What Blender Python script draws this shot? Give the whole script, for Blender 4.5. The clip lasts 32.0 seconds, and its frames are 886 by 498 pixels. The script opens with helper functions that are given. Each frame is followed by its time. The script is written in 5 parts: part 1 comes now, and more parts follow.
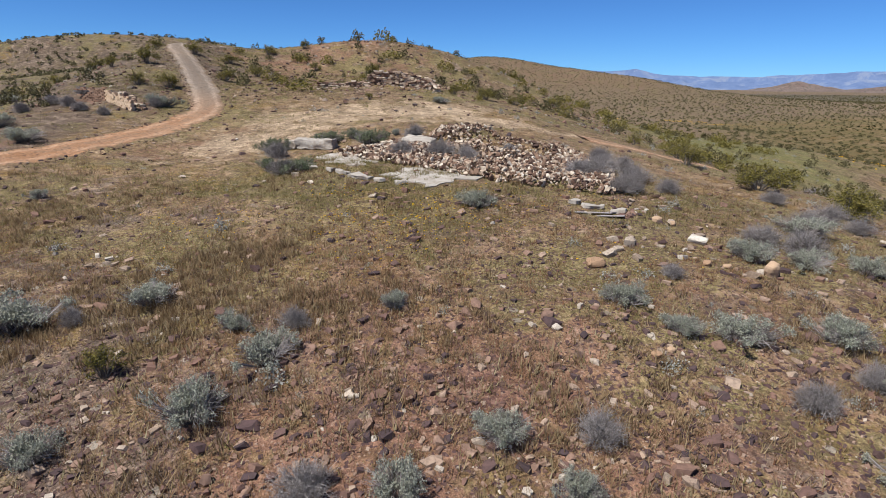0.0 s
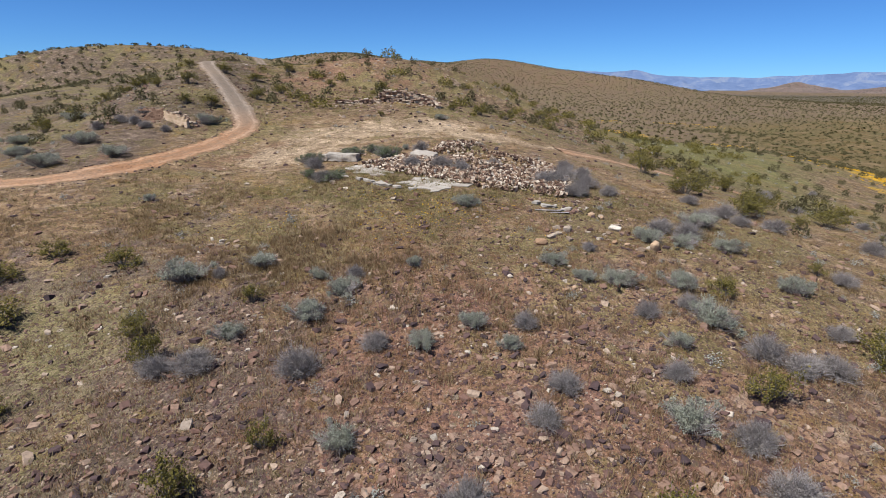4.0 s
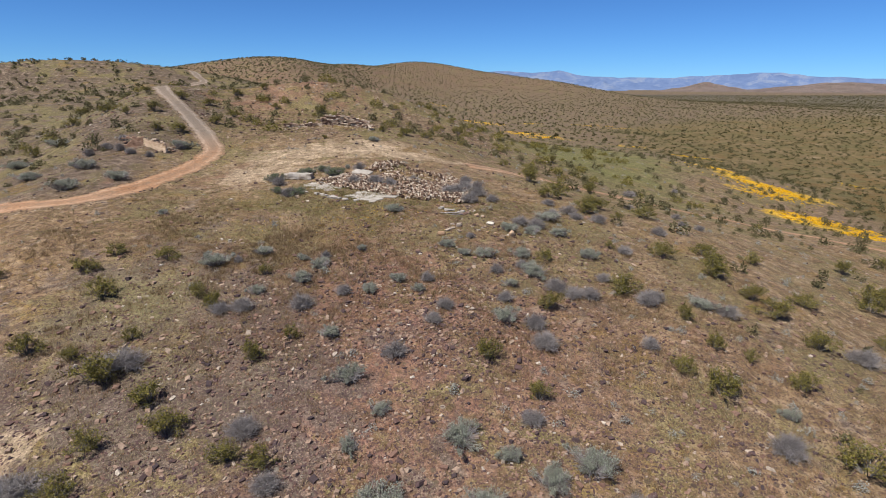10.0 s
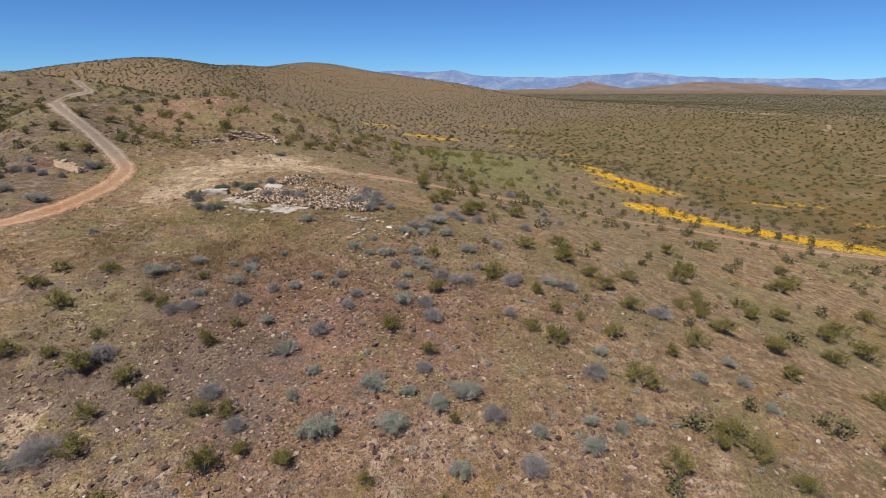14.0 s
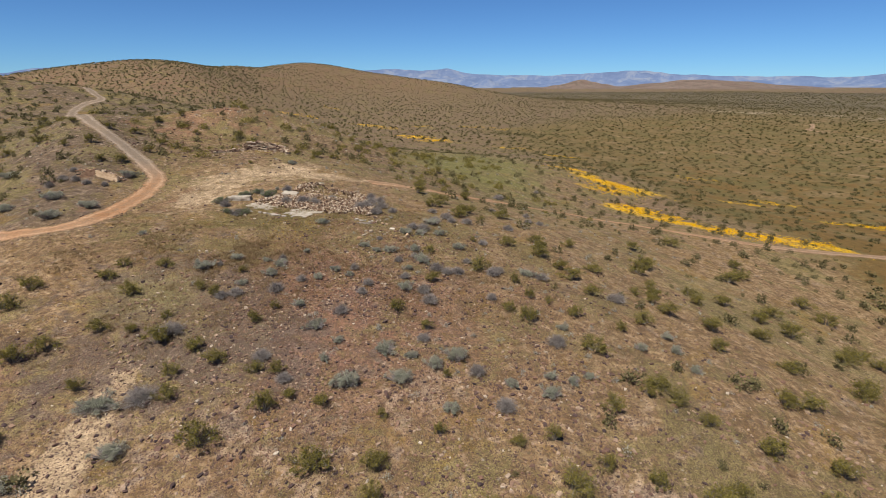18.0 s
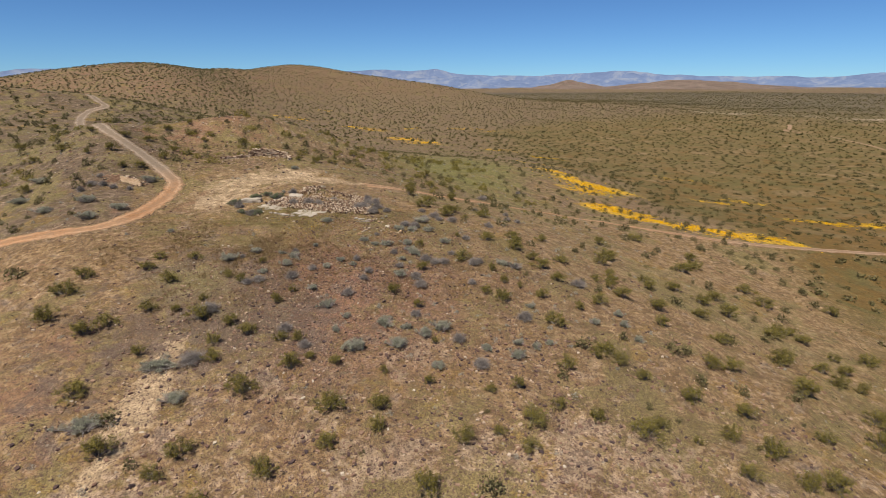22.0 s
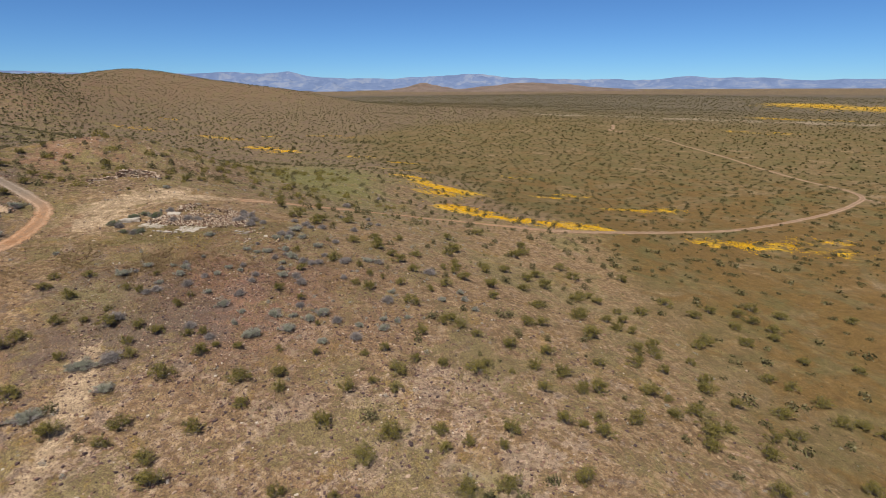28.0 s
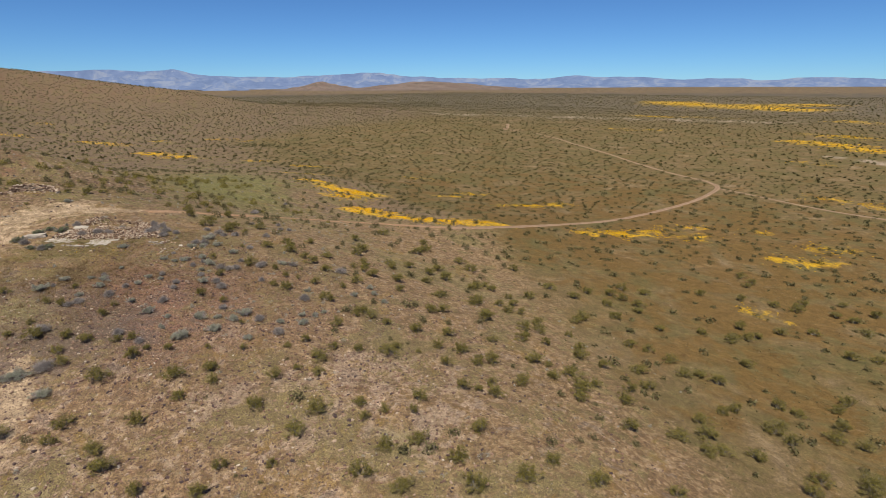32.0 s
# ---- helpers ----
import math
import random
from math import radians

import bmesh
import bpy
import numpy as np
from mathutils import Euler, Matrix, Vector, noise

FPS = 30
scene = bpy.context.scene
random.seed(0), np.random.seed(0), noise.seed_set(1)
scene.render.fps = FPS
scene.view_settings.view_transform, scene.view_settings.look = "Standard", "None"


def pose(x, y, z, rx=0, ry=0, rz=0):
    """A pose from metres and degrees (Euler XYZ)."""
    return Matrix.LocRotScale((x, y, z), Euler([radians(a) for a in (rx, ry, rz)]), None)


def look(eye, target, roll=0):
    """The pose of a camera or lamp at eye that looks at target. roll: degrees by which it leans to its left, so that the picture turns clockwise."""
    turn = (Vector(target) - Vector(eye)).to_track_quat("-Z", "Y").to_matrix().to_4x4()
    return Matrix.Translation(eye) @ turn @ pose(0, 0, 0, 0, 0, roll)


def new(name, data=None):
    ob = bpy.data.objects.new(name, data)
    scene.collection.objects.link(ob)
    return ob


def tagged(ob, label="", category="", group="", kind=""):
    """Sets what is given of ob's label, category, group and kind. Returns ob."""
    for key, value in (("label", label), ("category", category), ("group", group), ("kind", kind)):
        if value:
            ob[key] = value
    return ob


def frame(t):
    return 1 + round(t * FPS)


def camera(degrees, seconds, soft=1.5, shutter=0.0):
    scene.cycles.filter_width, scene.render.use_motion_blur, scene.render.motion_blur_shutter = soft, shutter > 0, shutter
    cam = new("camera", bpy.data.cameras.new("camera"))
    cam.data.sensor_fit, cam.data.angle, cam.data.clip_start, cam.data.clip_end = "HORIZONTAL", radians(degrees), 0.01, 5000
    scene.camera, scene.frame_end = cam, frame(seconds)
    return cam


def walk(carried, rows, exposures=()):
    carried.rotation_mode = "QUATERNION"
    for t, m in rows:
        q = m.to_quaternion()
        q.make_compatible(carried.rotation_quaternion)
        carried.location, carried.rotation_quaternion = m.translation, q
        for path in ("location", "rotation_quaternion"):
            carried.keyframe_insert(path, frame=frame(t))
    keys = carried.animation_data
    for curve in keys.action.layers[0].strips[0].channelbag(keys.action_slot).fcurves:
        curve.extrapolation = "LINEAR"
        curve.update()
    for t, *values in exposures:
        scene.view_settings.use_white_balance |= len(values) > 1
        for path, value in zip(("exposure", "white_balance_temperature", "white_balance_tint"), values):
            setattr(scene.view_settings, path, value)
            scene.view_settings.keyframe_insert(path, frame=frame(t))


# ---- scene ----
cam = camera(76.9, 32.0, 0.6)
EXPOSURE, TINT = 0.68, 8
# seconds, place, then the turn in degrees: tilt from straight down, lean, heading
PATH = [
    (0, -0.00, 0.08, 29.99, 73.71, 0.45, -0.01),
    (0.5, -0.01, -0.95, 30.19, 73.75, 0.42, 0.03),
    (1, -0.02, -2.02, 30.40, 73.78, 0.40, 0.05),
    (1.5, -0.03, -3.15, 30.62, 73.79, 0.39, 0.05),
    (2, -0.03, -4.31, 30.86, 73.79, 0.38, 0.05),
    (2.5, -0.03, -5.50, 31.10, 73.78, 0.38, 0.05),
    (3, -0.02, -6.71, 31.35, 73.78, 0.38, 0.05),
    (3.5, -0.01, -7.94, 31.61, 73.77, 0.39, 0.04),
    (4, 0.00, -9.16, 31.88, 73.77, 0.40, 0.02),
    (4.5, 0.02, -10.39, 32.16, 73.77, 0.40, 0.01),
    (5, 0.03, -11.62, 32.45, 73.78, 0.41, 0.02),
    (5.5, 0.04, -12.85, 32.75, 73.78, 0.41, 0.05),
    (6, 0.06, -14.08, 33.05, 73.79, 0.40, 0.05),
    (6.5, 0.07, -15.31, 33.36, 73.79, 0.39, -0.13),
    (7, 0.09, -16.54, 33.67, 73.79, 0.37, -0.64),
    (7.5, 0.09, -17.78, 33.98, 73.79, 0.34, -1.59),
    (8, 0.10, -19.02, 34.28, 73.78, 0.31, -2.94),
    (8.5, 0.09, -20.27, 34.57, 73.77, 0.28, -4.40),
    (9, 0.06, -21.52, 34.86, 73.77, 0.24, -5.50),
    (9.5, 0.02, -22.76, 35.13, 73.80, 0.21, -6.11),
    (10, -0.04, -24.00, 35.41, 73.82, 0.19, -6.79),
    (10.5, -0.13, -25.22, 35.70, 73.84, 0.16, -7.92),
    (11, -0.24, -26.42, 36.01, 73.85, 0.14, -9.46),
    (11.5, -0.38, -27.61, 36.34, 73.85, 0.12, -11.13),
    (12, -0.55, -28.77, 36.68, 73.84, 0.11, -12.82),
    (12.5, -0.74, -29.92, 37.04, 73.82, 0.09, -14.43),
    (13, -0.97, -31.07, 37.42, 73.79, 0.08, -15.70),
    (13.5, -1.22, -32.21, 37.80, 73.77, 0.06, -16.43),
    (14, -1.51, -33.35, 38.18, 73.75, 0.05, -16.92),
    (14.5, -1.82, -34.50, 38.56, 73.73, 0.03, -17.31),
    (15, -2.16, -35.65, 38.93, 73.71, 0.02, -17.53),
    (15.5, -2.51, -36.80, 39.30, 73.69, 0.00, -17.61),
    (16, -2.88, -37.96, 39.65, 73.66, -0.01, -17.60),
    (16.5, -3.25, -39.13, 40.00, 73.64, -0.02, -17.56),
    (17, -3.63, -40.30, 40.33, 73.61, -0.04, -17.54),
    (17.5, -4.01, -41.48, 40.65, 73.58, -0.05, -17.54),
    (18, -4.39, -42.66, 40.97, 73.56, -0.07, -17.54),
    (18.5, -4.75, -43.84, 41.27, 73.53, -0.08, -17.55),
    (19, -5.11, -45.02, 41.55, 73.50, -0.09, -17.56),
    (19.5, -5.46, -46.21, 41.83, 73.47, -0.10, -17.56),
    (20, -5.81, -47.40, 42.10, 73.45, -0.11, -17.54),
    (20.5, -6.16, -48.60, 42.36, 73.46, -0.12, -17.51),
    (21, -6.52, -49.81, 42.61, 73.48, -0.13, -17.58),
    (21.5, -6.88, -51.02, 42.85, 73.52, -0.14, -17.94),
    (22, -7.26, -52.24, 43.10, 73.57, -0.15, -18.65),
    (22.5, -7.66, -53.45, 43.36, 73.60, -0.16, -19.65),
    (23, -8.08, -54.66, 43.63, 73.63, -0.17, -20.75),
    (23.5, -8.52, -55.86, 43.92, 73.66, -0.18, -21.81),
    (24, -8.98, -57.06, 44.22, 73.67, -0.19, -22.90),
    (24.5, -9.46, -58.24, 44.54, 73.69, -0.21, -24.05),
    (25, -9.96, -59.42, 44.87, 73.71, -0.22, -25.21),
    (25.5, -10.46, -60.57, 45.22, 73.72, -0.24, -26.39),
    (26, -10.98, -61.71, 45.58, 73.73, -0.25, -27.61),
    (26.5, -11.51, -62.83, 45.94, 73.74, -0.27, -28.88),
    (27, -12.04, -63.94, 46.31, 73.74, -0.28, -30.18),
    (27.5, -12.59, -65.03, 46.67, 73.74, -0.29, -31.47),
    (28, -13.15, -66.10, 47.04, 73.73, -0.30, -32.72),
    (28.5, -13.74, -67.16, 47.40, 73.71, -0.31, -33.87),
    (29, -14.36, -68.21, 47.75, 73.69, -0.32, -35.06),
    (29.5, -15.02, -69.23, 48.09, 73.67, -0.32, -36.35),
    (30, -15.72, -70.24, 48.43, 73.64, -0.32, -37.66),
    (30.5, -16.45, -71.20, 48.77, 73.61, -0.32, -38.94),
    (31, -17.20, -72.13, 49.11, 73.57, -0.31, -40.20),
    (31.5, -17.98, -73.02, 49.45, 73.54, -0.31, -41.46),
    (32, -18.77, -73.87, 49.79, 73.53, -0.30, -42.66),
]
walk(cam, [(t, pose(x, y, z, tilt, 0, turn) @ pose(0, 0, 0, 0, 0, lean)) for t, x, y, z, tilt, lean, turn in PATH],
     [(0, EXPOSURE, 6250, TINT), (13, EXPOSURE - 0.05, 6500, TINT), (19, EXPOSURE - 0.10, 7250, TINT - 1), (23, EXPOSURE - 0.10, 7450, TINT), (28, EXPOSURE - 0.13, 7050, TINT), (32, EXPOSURE - 0.16, 7050, TINT - 1)])

# ---- light: clear spring sky, high sun ----
SUN_UP, SUN_FROM = radians(58), Vector((-0.80, -0.60))      # height of the sun, and the side it stands on
world = bpy.data.worlds.new("sky")
scene.world = world
world.use_nodes = True
wn = world.node_tree.nodes
sky = wn.new("ShaderNodeTexSky")
sky.sky_type, sky.sun_disc = "NISHITA", False
sky.sun_elevation = SUN_UP
sky.sun_rotation = math.atan2(SUN_FROM.x, SUN_FROM.y)
sky.altitude, sky.air_density, sky.dust_density, sky.ozone_density = 1500, 0.75, 0.0, 3.5
wn["Background"].inputs["Strength"].default_value = 0.056
clear = wn.new("ShaderNodeMix")                            # dry, clear air
clear.data_type, clear.blend_type = "RGBA", "MULTIPLY"
clear.inputs[0].default_value, clear.inputs[7].default_value = 1.0, (0.50, 0.855, 1.28, 1)
world.node_tree.links.new(sky.outputs[0], clear.inputs[6])
world.node_tree.links.new(clear.outputs[2], wn["Background"].inputs[0])
sun = new("sun", bpy.data.lights.new("sun", "SUN"))
sun.data.energy, sun.data.angle, sun.data.color = 4.45, radians(0.53), (1.0, 0.96, 0.91)
d = SUN_FROM.normalized() * math.cos(SUN_UP)
sun.matrix_world = look((d.x * 50, d.y * 50, math.sin(SUN_UP) * 50), (0, 0, 0))


# ---- materials ----
class Nodes:
    """A small builder for node materials."""

    def __init__(self, name, rough=0.9, spec=0.15):
        self.mat = bpy.data.materials.new(name)
        self.mat.use_nodes = True
        self.t = self.mat.node_tree
        self.bsdf = self.t.nodes["Principled BSDF"]
        self.bsdf.inputs["Roughness"].default_value = rough
        self.bsdf.inputs["Specular IOR Level"].default_value = spec
        self.coord = self.t.nodes.new("ShaderNodeTexCoord").outputs["Object"]

    def put(self, value, socket):
        if hasattr(value, "is_output"):
            self.t.links.new(value, socket)
        elif value is not None:
            socket.default_value = (*value, 1) if isinstance(value, tuple) and len(value) == 3 and socket.type == "RGBA" else value

    def noise(self, scale, detail=3, rough=0.55, distort=0.0, coord=None):
        n = self.t.nodes.new("ShaderNodeTexNoise")
        n.inputs["Scale"].default_value, n.inputs["Detail"].default_value = scale, detail
        n.inputs["Roughness"].default_value, n.inputs["Distortion"].default_value = rough, distort
        self.t.links.new(coord or self.coord, n.inputs["Vector"])
        return n.outputs["Fac"]

    def cells(self, scale, out="Color", random=1.0):
        n = self.t.nodes.new("ShaderNodeTexVoronoi")
        n.inputs["Scale"].default_value, n.inputs["Randomness"].default_value = scale, random
        self.t.links.new(self.coord, n.inputs["Vector"])
        return n.outputs[out]

    def ramp(self, fac, *stops):
        n = self.t.nodes.new("ShaderNodeValToRGB")
        e = n.color_ramp.elements
        while len(e) < len(stops):
            e.new(0.5)
        for el, (at, col) in zip(e, stops):
            el.position, el.color = at, (*col, 1) if isinstance(col, tuple) else (col, col, col, 1)
        self.put(fac, n.inputs[0])
        return n.outputs[0]

    def step(self, fac, lo, hi):
        n = self.t.nodes.new("ShaderNodeMapRange")
        n.clamp = True
        n.interpolation_type = "SMOOTHSTEP"
        self.put(fac, n.inputs[0])
        n.inputs[1].default_value, n.inputs[2].default_value = lo, hi
        return n.outputs[0]

    def mix(self, fac, a, b, how="MIX"):
        n = self.t.nodes.new("ShaderNodeMix")
        n.data_type, n.blend_type = "RGBA", how
        self.put(fac, n.inputs[0])
        self.put(a, n.inputs[6])
        self.put(b, n.inputs[7])
        return n.outputs[2]

    def math(self, op, a, b=0.0):
        n = self.t.nodes.new("ShaderNodeMath")
        n.operation = op
        self.put(a, n.inputs[0])
        self.put(b, n.inputs[1])
        return n.outputs[0]

    def attr(self, name):
        n = self.t.nodes.new("ShaderNodeAttribute")
        n.attribute_name = name
        return n.outputs["Fac"]

    def island(self):
        return self.t.nodes.new("ShaderNodeNewGeometry").outputs["Random Per Island"]

    def each(self):
        return self.t.nodes.new("ShaderNodeObjectInfo").outputs["Random"]

    def bump(self, height, strength, distance):
        n = self.t.nodes.new("ShaderNodeBump")
        n.inputs["Strength"].default_value, n.inputs["Distance"].default_value = strength, distance
        self.put(height, n.inputs["Height"])
        self.t.links.new(n.outputs[0], self.bsdf.inputs["Normal"])

    def done(self, color):
        self.put(color, self.bsdf.inputs["Base Color"])
        return self.mat


def ground_material():
    n = Nodes("desert_ground", 0.95, 0.1)
    fine, mid, big = n.noise(9, 5, 0.65), n.noise(1.3, 6, 0.66, 0.4), n.noise(0.22, 5, 0.6, 0.6)
    patch_a, patch_b, patch_c = n.noise(0.16, 9, 0.72, 0.9), n.noise(0.33, 9, 0.74, 0.5), n.noise(0.075, 8, 0.7, 0.6)
    hillside = n.math("SUBTRACT", 1.0, n.attr("plain"))
    shift = lambda a, name, k: n.math("ADD", a, n.math("MULTIPLY", n.attr(name), k))
    # bare soil: red-brown, dull brown further up, pale pink dust
    soil = n.ramp(mid, (0.34, (0.098, 0.060, 0.032)), (0.5, (0.185, 0.120, 0.064)), (0.66, (0.300, 0.208, 0.122)))
    dull = n.ramp(mid, (0.34, (0.052, 0.037, 0.028)), (0.5, (0.100, 0.073, 0.053)), (0.66, (0.165, 0.124, 0.090)))
    col = n.mix(n.attr("dull"), soil, dull)
    rocky = n.ramp(n.cells(5.5), (0.0, (0.070, 0.040, 0.038)), (0.5, (0.155, 0.082, 0.060)), (1.0, (0.26, 0.150, 0.105)))
    col = n.mix(n.math("MULTIPLY", n.attr("rocky"), n.step(mid, 0.38, 0.54)), col, rocky)
    pale = n.ramp(mid, (0.36, (0.205, 0.142, 0.098)), (0.62, (0.350, 0.262, 0.190)))
    col = n.mix(n.math("MULTIPLY", n.step(shift(n.math("ADD", patch_b, n.math("MULTIPLY", n.math("SUBTRACT", mid, 0.5), 0.3)), "pale", 0.13), 0.55, 0.68), 0.75), col, pale)
    red = n.ramp(fine, (0.34, (0.13, 0.066, 0.041)), (0.66, (0.255, 0.142, 0.090)))
    col = n.mix(n.math("MULTIPLY", n.step(shift(patch_a, "red", 0.13), 0.565, 0.68), 0.62), col, red)
    # low growth: olive veil, ochre dried bloom, straw
    weed = n.ramp(fine, (0.36, (0.074, 0.060, 0.026)), (0.5, (0.146, 0.118, 0.050)), (0.66, (0.235, 0.192, 0.090)))
    weed_at = n.step(n.math("SUBTRACT", shift(patch_c, "weedy", 0.16), n.math("MULTIPLY", n.math("SUBTRACT", patch_b, 0.5), 0.8)), 0.49, 0.63)
    col = n.mix(n.math("MULTIPLY", weed_at, 0.80), col, weed)
    bloom = n.ramp(fine, (0.36, (0.135, 0.080, 0.022)), (0.66, (0.285, 0.182, 0.052)))
    bloom_at = n.math("MULTIPLY", n.step(n.math("ADD", patch_a, n.math("MULTIPLY", n.math("SUBTRACT", mid, 0.5), 0.35)), 0.45, 0.36), 0.5)
    col = n.mix(n.math("MULTIPLY", n.math("MULTIPLY", bloom_at, hillside), n.math("SUBTRACT", 1.0, n.math("MULTIPLY", n.attr("rocky"), 0.65))), col, bloom)
    litter = n.ramp(n.noise(6, 8, 0.8), (0.36, (0.040, 0.030, 0.025)), (0.5, (0.092, 0.069, 0.055)), (0.64, (0.185, 0.145, 0.118)))
    col = n.mix(n.math("MULTIPLY", n.step(shift(patch_b, "litter", 0.2), 0.56, 0.68), 0.8), col, litter)
    # the plain: olive and tan drifts, ochre towards the east
    plain = n.ramp(n.math("ADD", n.math("MULTIPLY", n.noise(0.045, 8, 0.72, 0.8), 0.75), n.math("MULTIPLY", mid, 0.25)),
                   (0.38, (0.092, 0.082, 0.032)), (0.47, (0.119, 0.091, 0.038)), (0.55, (0.147, 0.102, 0.049)), (0.64, (0.218, 0.155, 0.092)))
    rust = n.ramp(fine, (0.36, (0.098, 0.056, 0.019)), (0.66, (0.172, 0.103, 0.034)))
    plain = n.mix(n.math("MULTIPLY", n.step(shift(patch_c, "ochre", 0.13), 0.53, 0.66), 0.85), plain, rust)
    plain = n.mix(n.math("MULTIPLY", n.step(fine, 0.50, 0.66), 0.4), plain, (0.085, 0.060, 0.024))
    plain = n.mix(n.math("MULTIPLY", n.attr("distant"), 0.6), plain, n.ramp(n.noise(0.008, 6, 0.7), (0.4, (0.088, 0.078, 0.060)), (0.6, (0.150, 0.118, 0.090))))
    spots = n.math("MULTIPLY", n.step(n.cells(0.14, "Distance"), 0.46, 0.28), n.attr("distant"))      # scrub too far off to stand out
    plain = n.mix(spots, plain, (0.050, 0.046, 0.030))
    # beyond 2 km: dark dense scrub, its colour greyed for the haze over it
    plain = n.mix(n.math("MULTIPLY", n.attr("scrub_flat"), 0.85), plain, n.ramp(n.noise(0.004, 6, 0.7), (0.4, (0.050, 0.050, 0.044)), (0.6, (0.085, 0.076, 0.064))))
    plain = n.mix(n.step(n.math("ADD", n.attr("playa"), n.math("MULTIPLY", n.math("SUBTRACT", n.noise(0.03, 7, 0.75), 0.5), 2.0)), 0.35, 0.8), plain, n.ramp(mid, (0.36, (0.20, 0.155, 0.11)), (0.64, (0.34, 0.27, 0.20))))
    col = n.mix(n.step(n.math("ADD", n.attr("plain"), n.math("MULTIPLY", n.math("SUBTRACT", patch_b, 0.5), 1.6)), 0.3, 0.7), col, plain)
    broken = n.math("MULTIPLY", n.math("SUBTRACT", n.noise(0.16, 9, 0.76), 0.5), 2.6)
    green = n.ramp(fine, (0.36, (0.084, 0.086, 0.026)), (0.66, (0.185, 0.174, 0.066)))
    col = n.mix(n.math("MULTIPLY", n.step(n.math("ADD", n.attr("green"), broken), 0.25, 1.1), 0.75), col, green)
    straw = n.ramp(fine, (0.36, (0.105, 0.092, 0.038)), (0.66, (0.232, 0.192, 0.092)))
    col = n.mix(n.math("MULTIPLY", n.step(n.math("ADD", n.attr("straw"), broken), 0.25, 1.05), 0.8), col, straw)
    bare = n.ramp(n.noise(0.9, 7, 0.72), (0.36, (0.215, 0.152, 0.094)), (0.62, (0.410, 0.305, 0.198)))
    col = n.mix(n.step(n.math("ADD", n.attr("bare"), n.math("MULTIPLY", n.math("SUBTRACT", n.noise(0.5, 9, 0.78), 0.5), 4.2)), 0.40, 0.95), col, bare)
    drift = n.math("ADD", n.attr("flower"), n.math("MULTIPLY", n.math("SUBTRACT", n.noise(0.13, 8, 0.78, 0.6), 0.5), 2.6))
    gold = n.math("MULTIPLY", n.step(drift, 0.36, 0.66), n.step(n.noise(2.0, 6, 0.8), 0.40, 0.55))
    gold = n.math("MULTIPLY", gold, n.step(n.attr("flower"), 0.04, 0.25))
    col = n.mix(n.math("MULTIPLY", gold, 0.92), col, (0.62, 0.36, 0.012))
    # grit, pebbles, small stones
    pebble = n.cells(11, "Distance")
    col = n.mix(1.0, col, n.ramp(n.noise(3.4, 12, 0.9), (0.35, 0.34), (0.5, 0.97), (0.65, 1.62)), "MULTIPLY")
    col = n.mix(1.0, col, n.ramp(n.noise(0.42, 9, 0.82, 0.5), (0.36, 0.70), (0.5, 1.0), (0.64, 1.30)), "MULTIPLY")
    col = n.mix(1.0, col, n.ramp(n.noise(31, 4, 0.8), (0.34, 0.55), (0.5, 1.0), (0.66, 1.45)), "MULTIPLY")
    pick = n.cells(1.9)
    small = n.math("MULTIPLY", n.step(n.cells(1.9, "Distance"), 0.27, 0.2), n.math("MULTIPLY", n.step(pick, 0.42, 0.46), hillside))
    col = n.mix(n.math("MULTIPLY", small, 0.75), col, n.ramp(pick, (0.5, (0.055, 0.034, 0.032)), (0.72, (0.10, 0.078, 0.05)), (0.85, (0.22, 0.19, 0.15)), (1.0, (0.42, 0.36, 0.29))))
    col = n.mix(n.math("MULTIPLY", n.math("MULTIPLY", n.step(n.cells(23), 0.80, 0.86), 0.6), n.attr("near")), col, (0.32, 0.225, 0.165))
    col = n.mix(n.math("MULTIPLY", n.step(n.cells(14), 0.34, 0.2), n.attr("near")), col, (0.075, 0.044, 0.040))
    n.bump(n.math("ADD", n.math("MULTIPLY", fine, 0.6), n.math("MULTIPLY", pebble, -0.5)), 0.75, 0.07)
    return n.done(col)


